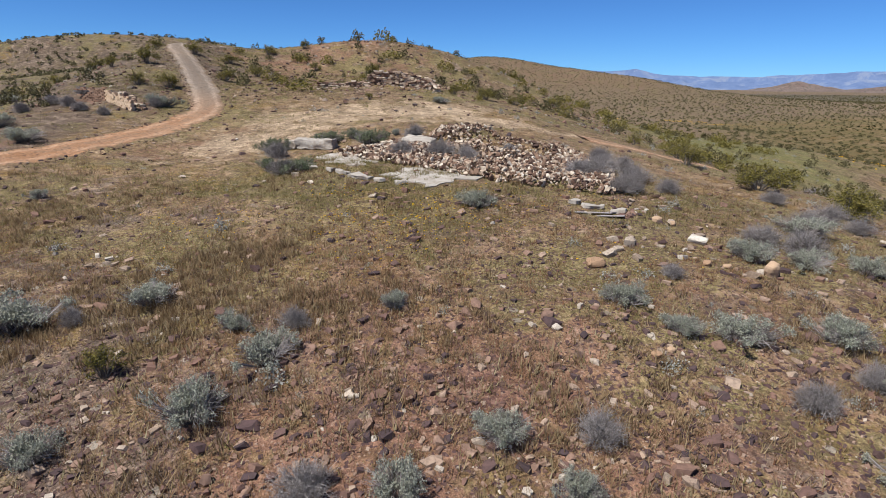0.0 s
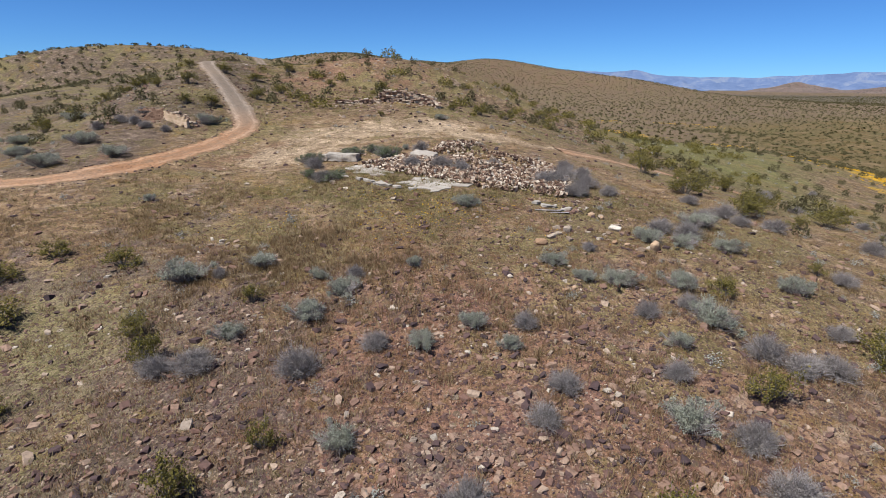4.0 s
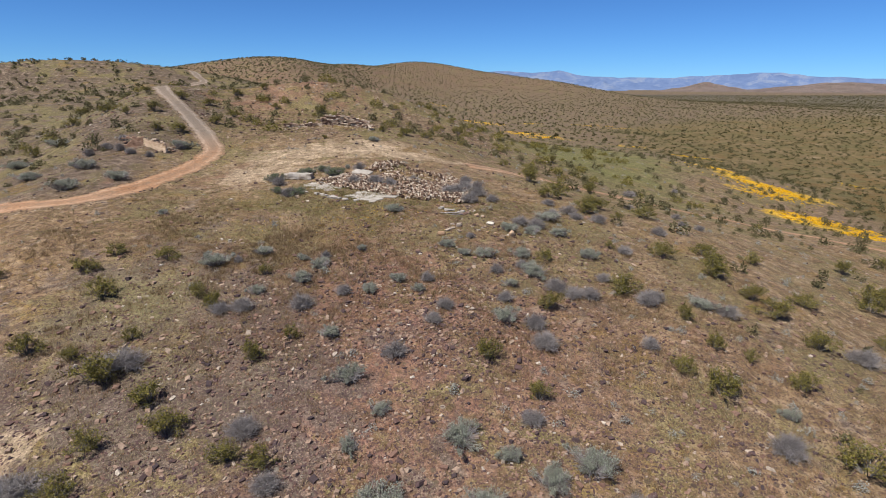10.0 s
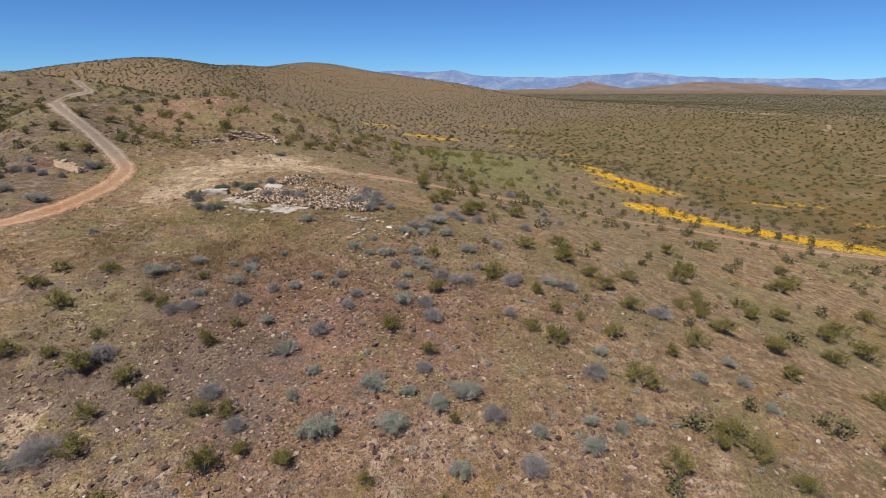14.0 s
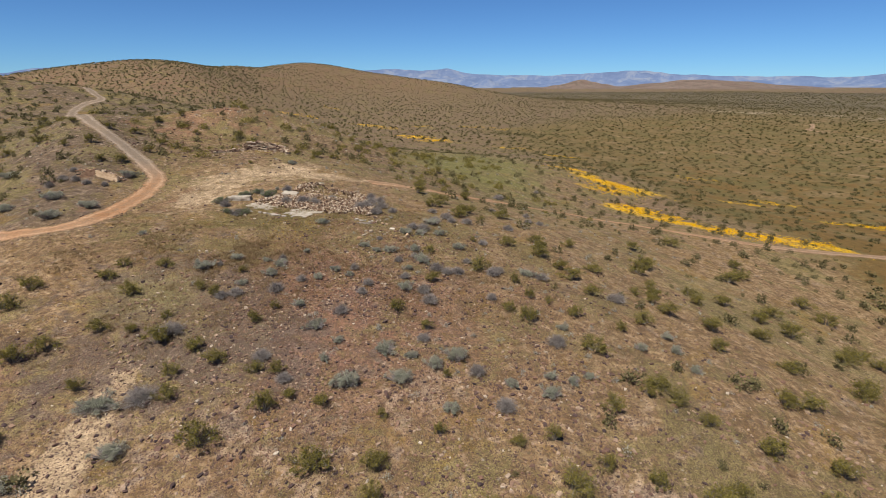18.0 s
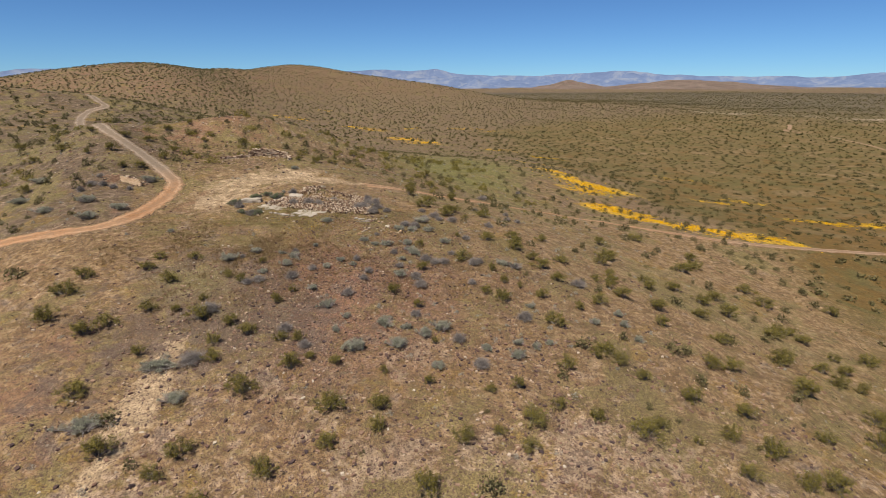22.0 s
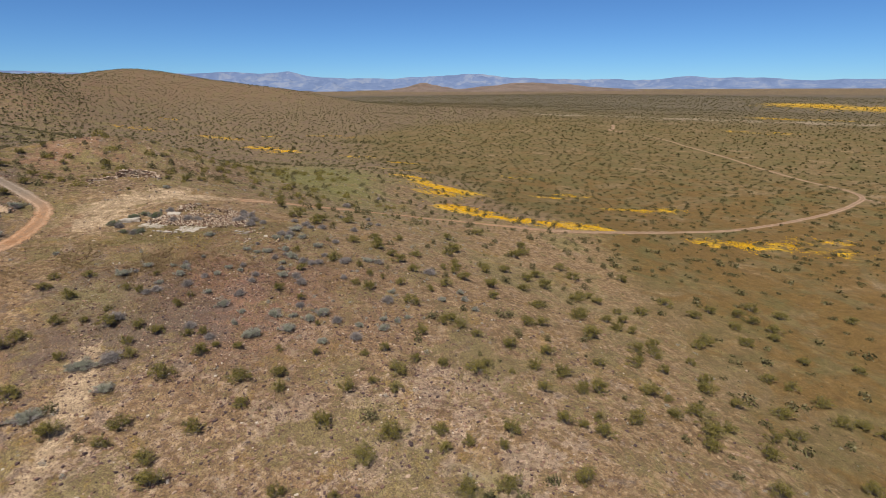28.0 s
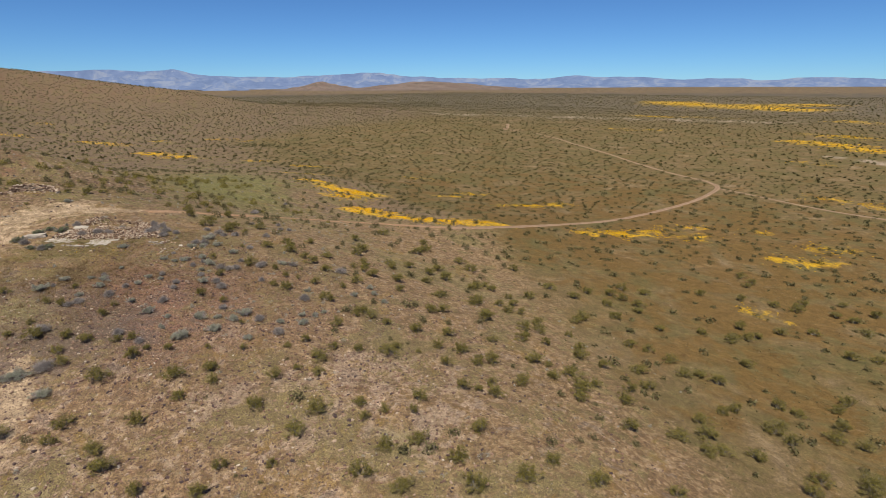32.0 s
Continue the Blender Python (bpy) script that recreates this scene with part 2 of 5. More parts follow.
def dirt_road_material():
    n = Nodes("packed_dirt", 0.95, 0.1)
    big, mid, fine = n.noise(0.16, 4, 0.6), n.noise(0.9, 6, 0.7, 0.3), n.noise(12, 4, 0.7)
    col = n.ramp(mid, (0.3, (0.25, 0.125, 0.062)), (0.55, (0.33, 0.178, 0.095)), (0.75, (0.39, 0.24, 0.145)))
    col = n.mix(n.attr("upper"), col, n.ramp(mid, (0.3, (0.14, 0.108, 0.084)), (0.7, (0.255, 0.205, 0.16))))
    col = n.mix(n.math("MULTIPLY", n.step(big, 0.45, 0.7), 0.35), col, (0.36, 0.26, 0.18))
    off = n.attr("off_middle")
    crown = n.math("MULTIPLY", n.step(off, 0.3, 0.12), n.step(mid, 0.4, 0.6))
    col = n.mix(n.math("MULTIPLY", crown, 0.55), col, (0.17, 0.12, 0.082))
    verge = n.step(n.math("ADD", off, n.math("MULTIPLY", n.math("SUBTRACT", n.noise(0.8, 9, 0.78), 0.5), 2.4)), 0.66, 0.92)
    col = n.mix(verge, col, n.ramp(fine, (0.36, (0.12, 0.078, 0.042)), (0.64, (0.235, 0.160, 0.095))))
    col = n.mix(n.math("MULTIPLY", n.step(fine, 0.54, 0.66), 0.5), col, (0.16, 0.105, 0.075))
    col = n.mix(n.math("MULTIPLY", n.step(n.noise(2.6, 6, 0.75), 0.5, 0.66), 0.45), col, (0.19, 0.128, 0.088))
    wheel = n.math("MULTIPLY", n.step(n.math("ABSOLUTE", n.math("SUBTRACT", off, 0.5)), 0.2, 0.06), n.step(n.noise(0.7, 6, 0.7), 0.36, 0.5))
    col = n.mix(n.math("MULTIPLY", wheel, 0.4), col, n.mix(0.5, col, (0.45, 0.33, 0.23), "SCREEN"))
    col = n.mix(1.0, col, n.ramp(n.noise(5.5, 10, 0.86), (0.33, 0.45), (0.5, 0.97), (0.67, 1.5)), "MULTIPLY")
    col = n.mix(n.math("MULTIPLY", n.step(n.cells(9), 0.82, 0.88), 0.7), col, (0.10, 0.066, 0.05))
    n.bump(n.math("ADD", fine, mid), 0.8, 0.06)
    return n.done(col)


def island_material(name, rough, *stops, grain=14.0, amount=0.35, dark=(0.03, 0.025, 0.02), depth=0.02, by="island"):
    """Pieces that differ one from another, with a grain over them."""
    n = Nodes(name, rough)
    col = n.ramp(n.island() if by == "island" else n.each(), *stops)
    g = n.noise(grain, 5, 0.65)
    col = n.mix(n.math("MULTIPLY", n.step(g, 0.62, 0.35), amount), col, dark)
    n.bump(g, 0.6, depth)
    return n.done(col)


def leaf_material(name, *stops, through_leaf=0.25):
    n = Nodes(name, 0.75, 0.12)
    col = n.ramp(n.island(), *stops)
    col = n.mix(n.math("MULTIPLY", n.each(), 0.35), col, stops[-1][1])
    thin = n.t.nodes.new("ShaderNodeBsdfTranslucent")
    n.put(col, thin.inputs[0])
    both = n.t.nodes.new("ShaderNodeMixShader")
    both.inputs[0].default_value = through_leaf
    n.t.links.new(n.bsdf.outputs[0], both.inputs[1])
    n.t.links.new(thin.outputs[0], both.inputs[2])
    n.t.links.new(both.outputs[0], n.t.nodes["Material Output"].inputs[0])
    return n.done(col)


GROUND, ROAD = ground_material(), dirt_road_material()
CREOSOTE_LEAF = leaf_material("creosote_leaf", (0.0, (0.062, 0.056, 0.012)), (0.5, (0.132, 0.114, 0.024)), (1.0, (0.240, 0.194, 0.056)), through_leaf=0.2)
GREEN_LEAF = leaf_material("green_saltbush_leaf", (0.0, (0.09, 0.105, 0.055)), (0.5, (0.15, 0.17, 0.095)), (1.0, (0.22, 0.235, 0.14)))
SAGE_LEAF = leaf_material("saltbush_leaf", (0.0, (0.160, 0.170, 0.122)), (0.5, (0.262, 0.266, 0.203)), (1.0, (0.40, 0.392, 0.310)), through_leaf=0.28)
FAR_LEAF = leaf_material("far_shrub_leaf", (0.0, (0.046, 0.040, 0.014)), (0.5, (0.086, 0.076, 0.027)), (0.85, (0.140, 0.122, 0.052)), (1.0, (0.210, 0.180, 0.110)), through_leaf=0.2)
GREY_LEAF = leaf_material("far_grey_shrub", (0.0, (0.200, 0.195, 0.165)), (1.0, (0.380, 0.365, 0.315)))
DEAD_LEAF = leaf_material("dry_leaf", (0.0, (0.15, 0.132, 0.12)), (1.0, (0.33, 0.295, 0.265)))
WOOD = island_material("shrub_wood", 0.9, (0.0, (0.10, 0.085, 0.07)), (1.0, (0.24, 0.21, 0.18)), grain=30)
DEAD_WOOD = island_material("dead_twig", 0.9, (0.0, (0.135, 0.117, 0.109)), (0.6, (0.262, 0.228, 0.215)), (1.0, (0.42, 0.375, 0.355)), grain=30)
DRY = leaf_material("dry_weed", (0.0, (0.125, 0.052, 0.030)), (0.4, (0.215, 0.105, 0.058)), (0.75, (0.27, 0.165, 0.085)), (1.0, (0.22, 0.185, 0.085)))
STRAW = leaf_material("straw_weed", (0.0, (0.13, 0.09, 0.045)), (0.5, (0.21, 0.16, 0.085)), (1.0, (0.30, 0.25, 0.15)))
BROWN_WEED = leaf_material("brown_weed", (0.0, (0.135, 0.085, 0.045)), (0.5, (0.225, 0.150, 0.080)), (1.0, (0.320, 0.240, 0.135)), through_leaf=0.35)
GREEN_WEED = leaf_material("green_weed", (0.0, (0.085, 0.085, 0.026)), (0.6, (0.165, 0.148, 0.052)), (1.0, (0.24, 0.185, 0.08)))
PETAL = leaf_material("yellow_petal", (0.0, (0.62, 0.32, 0.006)), (1.0, (0.85, 0.56, 0.02)), through_leaf=0.3)
FIELD_STONE = island_material("field_stone", 0.85, (0.0, (0.055, 0.038, 0.040)), (0.28, (0.098, 0.060, 0.056)), (0.52, (0.185, 0.104, 0.076)),
                              (0.78, (0.28, 0.18, 0.128)), (0.95, (0.37, 0.27, 0.195)), (1.0, (0.5, 0.43, 0.35)), grain=9)
FIELD_STONE_ONE = island_material("field_stone_one", 0.85, (0.0, (0.055, 0.038, 0.040)), (0.28, (0.098, 0.060, 0.056)), (0.52, (0.185, 0.104, 0.076)),
                              (0.78, (0.28, 0.18, 0.128)), (0.95, (0.37, 0.27, 0.195)), (1.0, (0.5, 0.43, 0.35)), grain=9, by="each")
RUBBLE = island_material("rubble_stone", 0.9, (0.0, (0.055, 0.034, 0.028)), (0.3, (0.15, 0.088, 0.06)), (0.52, (0.29, 0.185, 0.125)),
                         (0.76, (0.45, 0.345, 0.25)), (1.0, (0.64, 0.55, 0.44)), grain=7)
RUBBLE_ONE = island_material("rubble_block", 0.9, (0.0, (0.055, 0.034, 0.028)), (0.3, (0.15, 0.088, 0.06)), (0.52, (0.29, 0.185, 0.125)),
                             (0.76, (0.45, 0.345, 0.25)), (1.0, (0.64, 0.55, 0.44)), grain=7, by="each")
WALL_STONE = island_material("wall_stone", 0.9, (0.0, (0.085, 0.052, 0.042)), (0.25, (0.21, 0.125, 0.088)), (0.55, (0.42, 0.30, 0.21)),
                             (1.0, (0.58, 0.48, 0.37)), grain=7, by="each")
WHITE_ROCK = island_material("white_rock", 0.85, (0.0, (0.26, 0.185, 0.13)), (0.6, (0.40, 0.32, 0.245)), (1.0, (0.58, 0.51, 0.42)), grain=5, by="each")


def concrete_material():
    n = Nodes("old_concrete", 0.9)
    a, b = n.noise(0.8, 6, 0.7, 0.4), n.noise(9, 5, 0.7)
    col = n.ramp(a, (0.3, (0.26, 0.222, 0.184)), (0.55, (0.37, 0.33, 0.28)), (0.75, (0.48, 0.44, 0.38)))
    col = n.mix(n.math("MULTIPLY", n.step(b, 0.55, 0.75), 0.4), col, (0.2, 0.165, 0.13))
    col = n.mix(n.math("MULTIPLY", n.step(n.noise(0.9, 7, 0.75), 0.48, 0.64), 0.6), col, (0.20, 0.14, 0.095))
    n.bump(n.math("ADD", a, b), 0.6, 0.03)
    return n.done(col)


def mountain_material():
    """Distance: ranges tens of kilometres off; the lit air before them is painted in as blue colour and glow."""
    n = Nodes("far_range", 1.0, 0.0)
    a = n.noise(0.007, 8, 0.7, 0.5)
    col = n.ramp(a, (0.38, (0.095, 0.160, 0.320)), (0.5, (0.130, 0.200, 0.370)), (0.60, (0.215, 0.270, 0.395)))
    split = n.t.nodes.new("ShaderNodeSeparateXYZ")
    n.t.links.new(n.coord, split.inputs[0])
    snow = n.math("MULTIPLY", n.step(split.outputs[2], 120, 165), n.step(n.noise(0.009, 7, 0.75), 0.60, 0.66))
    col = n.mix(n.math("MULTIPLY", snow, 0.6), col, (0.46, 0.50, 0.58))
    # the rock gives off no light: this glow stands in for bright haze
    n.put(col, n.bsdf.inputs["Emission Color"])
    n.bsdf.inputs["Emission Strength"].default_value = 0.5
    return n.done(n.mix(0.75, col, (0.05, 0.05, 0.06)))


def butte_material():
    n = Nodes("bare_butte", 0.95)
    a, b = n.noise(0.012, 6, 0.65), n.noise(0.12, 4, 0.7)
    col = n.ramp(a, (0.35, (0.145, 0.098, 0.082)), (0.7, (0.215, 0.16, 0.135)))
    col = n.mix(n.math("MULTIPLY", n.step(b, 0.5, 0.6), 0.5), col, (0.09, 0.08, 0.065))
    return n.done(n.mix(n.step(n.cells(0.11, "Distance"), 0.46, 0.3), col, (0.06, 0.055, 0.038)))


CONCRETE, HAZE_BLUE, BUTTE = concrete_material(), mountain_material(), butte_material()


# ---- the lie of the land ----
# swells of the ground: height, middle, spread along and across, turn
SWELLS = [
    (32.65, -67.35, 145.52, 64.13, 116.90, -0.040),
    (16.17, 2.81, 45.08, 33.27, 30.57, 0.045),
    (15.16, -134.30, 151.32, 51.01, 11.59, 0.263),
    (7.46, -7.22, 88.59, 19.18, 7.36, 0.079),
    (5.64, 10.15, -7.37, 28.31, 22.09, -0.069),
    (6.54, 10.75, -57.58, 19.60, 26.32, -0.384),
    (3.39, -27.21, 27.52, 11.49, 13.56, 0.105),
    (-3.82, -18.22, 33.22, 10.37, 27.53, -0.009),
    (4.00, -36.57, 77.45, 6.80, 17.03, 0.285),
    (-5.50, 29.44, 53.14, 81.51, 16.42, 0.357),
    (8.50, 54.97, 107.20, 45.11, 78.25, 0.727),
    (8.17, 69.61, 75.48, 41.87, 197.06, -0.286),
    (5.21, -29.85, -36.29, 16.76, 76.54, -0.127),
    (34.79, -79.16, 518.19, 64.78, 87.03, 0.029),
    (33.65, -203.02, 613.61, 93.30, 63.14, 0.094),
    (27.69, 53.33, 857.88, 397.10, 333.62, 0.008),
    (43.38, 64.92, 931.03, 93.84, 97.42, -0.124),
    (19.07, 235.73, 817.86, 87.85, 86.18, 0.003),
    (32.24, -36.32, 733.29, 85.02, 87.48, -0.005),
    (10.87, -133.39, 321.78, 129.11, 87.91, 0.018),
]
TABLE = np.random.RandomState(7).rand(256, 256)


def lattice(x, y):
    """Smooth noise in 0..1 with a metre's grain, on arrays."""
    i, j = np.floor(x).astype(int), np.floor(y).astype(int)
    u, v = x - i, y - j
    u, v = u * u * (3 - 2 * u), v * v * (3 - 2 * v)
    g = lambda a, b: TABLE[(i + a) % 256, (j + b) % 256]
    return (g(0, 0) * (1 - u) + g(1, 0) * u) * (1 - v) + (g(0, 1) * (1 - u) + g(1, 1) * u) * v


def swell(x, y, a, cx, cy, sx, sy, turn):
    c, s = math.cos(turn), math.sin(turn)
    u, v = (x - cx) * c + (y - cy) * s, -(x - cx) * s + (y - cy) * c
    return a * np.exp(-0.5 * ((u / sx) ** 2 + (v / sy) ** 2))


def land(x, y):
    x, y = np.asarray(x, float), np.asarray(y, float)
    far = np.hypot(x, y)
    h = -3 + 0.0055 * np.maximum(0, far - 350)
    for row in SWELLS:
        h = h + swell(x, y, *row)
    h = h + swell(x, y, 0.75, -27.0, 48.3, 2.5, 0.9, -0.6)      # bank held by the broken block wall
    h = h + (0.22 * (lattice(x / 3.1, y / 3.1) - 0.5) + 0.09 * (lattice(x / 1.1 + 40, y / 1.1) - 0.5)) * np.clip(1 - (np.hypot(x - 5, y - 22) - 58) / 14, 0, 1)
    return h + 2.0 * (lattice(x / 37 + 9, y / 37) - 0.5) * np.clip((far - 150) / 300, 0, 1)


def at(x, y):
    return float(land(x, y))


def from_arrays(name, verts, faces, material):
    """A mesh from arrays of corners and of equal-sided faces."""
    me = bpy.data.meshes.new(name)
    verts, faces = np.asarray(verts, np.float32), np.asarray(faces, np.int32)
    sides = faces.shape[1]
    me.vertices.add(len(verts))
    me.vertices.foreach_set("co", verts.ravel())
    me.loops.add(faces.size)
    me.loops.foreach_set("vertex_index", faces.ravel())
    me.polygons.add(len(faces))
    me.polygons.foreach_set("loop_start", np.arange(len(faces), dtype=np.int32) * sides)
    me.polygons.foreach_set("use_smooth", np.zeros(len(faces), bool))
    me.update(calc_edges=True)
    me.materials.append(material)
    return me


def smooth(me):
    me.polygons.foreach_set("use_smooth", np.ones(len(me.polygons), bool))
    return me


def axis(lo, hi, step, low_end, high_end, grow):
    mid = list(np.arange(lo, hi, step))
    s, v = step, lo
    before = []
    while v > low_end:
        s *= grow
        v -= s
        before.append(v)
    s, v = step, mid[-1]
    while v < high_end:
        s *= grow
        v += s
        mid.append(v)
    return np.array(before[::-1] + mid)


def blob(x, y, cx, cy, sx, sy, turn=0.0):
    return swell(x, y, 1.0, cx, cy, sx, sy, turn)


def near_line(x, y, line):
    """Distance to a line of points, on arrays."""
    best = np.full(np.shape(x), 1e9)
    for (ax, ay), (bx, by) in zip(line, line[1:]):
        dx, dy = bx - ax, by - ay
        k = np.clip(((x - ax) * dx + (y - ay) * dy) / (dx * dx + dy * dy), 0, 1)
        best = np.minimum(best, np.hypot(x - ax - k * dx, y - ay - k * dy))
    return best


# drifts of flowers: line, half width, how thick they stand
FLOWER_BANDS = [([(84, 108), (86, 97), (93, 93), (103, 92)], 5.5, 0.95), ([(77, 87), (88, 86)], 3.5, 0.8), ([(74, 70), (79, 58), (83, 48), (95, 43), (111, 38.6)], 3.6, 1.0), ([(80, 72), (85, 62)], 4.0, 0.85),
                ([(103, 163), (120, 160)], 4, 0.75), ([(127, 202), (141, 200)], 4, 0.65), ([(141, 105), (155, 103)], 3.5, 0.7), ([(164, 109), (171, 104)], 4, 0.7), ([(151, 74), (178, 64)], 4.5, 0.7),
                ([(115, 232), (125, 224)], 5, 0.7), ([(149, 374), (168, 349)], 6, 0.6), ([(169, 157), (184, 149)], 4, 0.55), ([(66, 396), (84, 356)], 7, 0.75), ([(80, 307), (96, 264)], 7, 0.8),
                ([(56, 514), (66, 518)], 7, 0.6), ([(15, 417), (36, 422)], 7, 0.65), ([(106, 376), (114, 364)], 6, 0.6),
                ([(137, 25), (150, 18), (163, 12), (170, 2)], 5.5, 0.75), ([(175, 16), (184, 7)], 4, 0.6), ([(162, -24), (167, -32), (172, -36)], 5, 0.7), ([(186, -28), (191, -35)], 5, 0.65),
                ([(284, -4), (282, -29)], 7, 0.6), ([(109, -35), (112, -40)], 4, 0.55), ([(191, -8), (194, -12)], 5, 0.55), ([(413, 38), (418, 24)], 9, 0.55)]
FAR_BANDS = [([(551, 86), (544, 50), (516, 14)], 15, 0.85), ([(638, 91), (625, 51)], 22, 0.6), ([(866, 114), (850, 86)], 26, 0.7), ([(555, 269), (570, 217)], 13, 0.6), ([(805, 382), (801, 334), (845, 245)], 20, 0.65),
             ([(1386, 598), (1272, 491), (1240, 419), (1150, 260)], 75, 1.0), ([(1276, 419), (1400, 300)], 70, 0.95)]
FLOWER_BANDS += FAR_BANDS


# a dry wash and pale broken ground on the lower slopes
WASH = [(-15.4, -2.0), (-16.4, -6.5), (-17.6, -10.8), (-19.7, -16.5), (-22.5, -22)]
SPUR = [(-8.8, -8.6), (-5.2, -13.2), (-1.8, -19.6), (1.4, -18.6)]


def meadow(x, y):
    """The green hollow below the ruin."""
    return np.clip(1.0 * blob(x, y, 45, 92, 11, 22, -0.35), 0, 1)


def stony(x, y):
    """Pale ground swept bare, with dark stones lying on it."""
    return np.clip(blob(x, y, 10, -24.5, 6.5, 3.0, 0.2) + blob(x, y, 15, -22.6, 4, 2.2) + 0.9 * blob(x, y, 13, -36.5, 5, 2.0) + 0.9 * blob(x, y, -16.6, -19.5, 3.0, 3.0) + 0.8 * blob(x, y, -8.4, -6.2, 2.6, 1.5)
                   + 0.8 * blob(x, y, -15, -1.2, 2.4, 1.3) + 0.8 * blob(x, y, 3.6, -9.0, 2.8, 1.4) + 0.9 * blob(x, y, 8.5, -29, 3.5, 1.6) + 0.6 * blob(x, y, 22, -31, 7, 5)
                   + np.exp(-(near_line(x, y, SPUR) / 1.7) ** 2), 0, 1)


def zones(x, y):
    hill = np.clip((land(x, y) - 4.5) / 8, 0, 1)
    flower = np.zeros_like(x)
    for line, wide, thick in FLOWER_BANDS:
        flower = np.maximum(flower, 0.74 * thick * np.exp(-(near_line(x, y, line) / wide / 1.2) ** 2))
    far = np.hypot(x, y)
    return {
        "rocky": np.clip(1.3 * blob(x, y, 0.5, 3, 8, 10), 0, 1),
        "pale": np.clip(stony(x, y) + 0.5 * blob(x, y, -16.5, -14, 3.5, 8) + 0.35 * blob(x, y, 2, -27, 15, 8) + 0.6 * blob(x, y, -22.5, 12.6, 5, 1.4, -0.1) + 0.7 * blob(x, y, -20.5, 5.6, 3.2, 1.2, 0.2) + 0.4 * blob(x, y, -14, 16, 3, 4), 0, 1),
        "weedy": np.clip(0.6 * blob(x, y, -4, 23, 12, 3.8, -0.2) + 0.2 * np.clip((y - 45) / 20, 0, 1) * np.clip((260 - y) / 60, -1, 1) + 0.2 * blob(x, y, 17, 15, 10, 13) + 0.5 * blob(x, y, 10, -35, 4, 4.5) + 0.5 * blob(x, y, 17, -46, 6, 3.5) + 0.4 * blob(x, y, 3, -23, 3, 2) + 0.3 * blob(x, y, 25, 5, 9, 25), 0, 1),
        "bare": np.clip(1.05 * np.exp(-(near_line(x, y, WASH) / 1.3) ** 2) + 0.6 * blob(x, y, -17, -8.8, 2.0, 2.2) + 0.95 * blob(x, y, -12.5, 39.0, 3.8, 5.6, -0.4) + 0.95 * blob(x, y, -2.0, 48.5, 6.0, 3.0, 0.3) + 0.85 * blob(x, y, 5, 45, 5.5, 1.8, 0.0)
                        + 0.3 * blob(x, y, -12, 47, 3.5, 2.5), 0, 1.5),
        "green": np.clip(0.95 * meadow(x, y) + 0.55 * blob(x, y, 52, 112, 17, 42), 0, 1),
        "straw": np.clip(0.62 * blob(x, y, 50, 6, 9, 30, 0.35) + 0.3 * blob(x, y, 20, 25, 10, 20) + 0.6 * blob(x, y, 10, -36, 4, 5) + 0.55 * blob(x, y, 17, -46, 6, 3) + 0.5 * blob(x, y, 2, -24.4, 3, 1.2) + 0.85 * blob(x, y, -15, 10, 4.5, 4.5) + 0.5 * blob(x, y, -11, 3.5, 2.5, 2), 0, 1),
        "red": np.clip(0.75 * np.clip((land(x, y) - 24) / 12, 0, 1) * (far > 250) + 1.1 * blob(x, y, -18, 82, 10, 9) + 0.5 * blob(x, y, -40, 92, 5, 5) + 0.4 * blob(x, y, -8, 64, 8, 3) + 0.7 * blob(x, y, 3, 6, 9, 9) + 1.2 * blob(x, y, -25, -9, 4, 10) + 0.4 * blob(x, y, -2, 2, 7, 8), 0, 1),
        "dull": np.clip(np.maximum((y - 44) / 14, np.minimum((-x - 20) / 6, (y - 24) / 8)), 0, 1) * np.where(far > 200, 0.65, 0.4 + 0.5 * np.clip((-x - 18) / 8, 0, 1)),
        "litter": np.clip(1.2 * blob(x, y, -8, 1, 5.5, 6.5, 0.2) + 0.8 * blob(x, y, -15, 12, 6, 6) + 0.6 * blob(x, y, -22, -2, 5, 6), 0, 1),
        "plain": np.clip(1.15 - hill * 1.3, 0, 1) * (1 - 0.5 * blob(x, y, 60, 850, 260, 190)),
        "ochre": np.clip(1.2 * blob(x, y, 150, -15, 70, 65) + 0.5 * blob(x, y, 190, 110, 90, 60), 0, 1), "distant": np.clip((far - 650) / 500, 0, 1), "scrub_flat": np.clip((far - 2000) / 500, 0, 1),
        "playa": np.clip(0.6 * np.exp(-(near_line(x, y, [(560, 560), (720, 350), (800, 180)]) / 45) ** 2) + 0.7 * np.exp(-(near_line(x, y, [(462, 30), (440, -10)]) / 14) ** 2), 0, 1), "flower": flower, "near": np.clip(1.4 - far / 60, 0, 1),
    }


def build_ground():
    xs, ys = axis(-40, 56, 0.5, -4800, 4850, 1.036), axis(-48, 96, 0.5, -4800, 4850, 1.036)
    gx, gy = np.meshgrid(xs, ys)
    v = np.stack([gx, gy, land(gx, gy)], -1).reshape(-1, 3)
    nx, ny = len(xs), len(ys)
    k = (np.arange(ny - 1)[:, None] * nx + np.arange(nx - 1)).ravel()
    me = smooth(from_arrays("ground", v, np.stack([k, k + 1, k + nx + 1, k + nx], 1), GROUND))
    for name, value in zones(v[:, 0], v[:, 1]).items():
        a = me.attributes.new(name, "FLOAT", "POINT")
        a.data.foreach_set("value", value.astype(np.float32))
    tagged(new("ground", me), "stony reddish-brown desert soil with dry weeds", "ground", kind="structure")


build_ground()


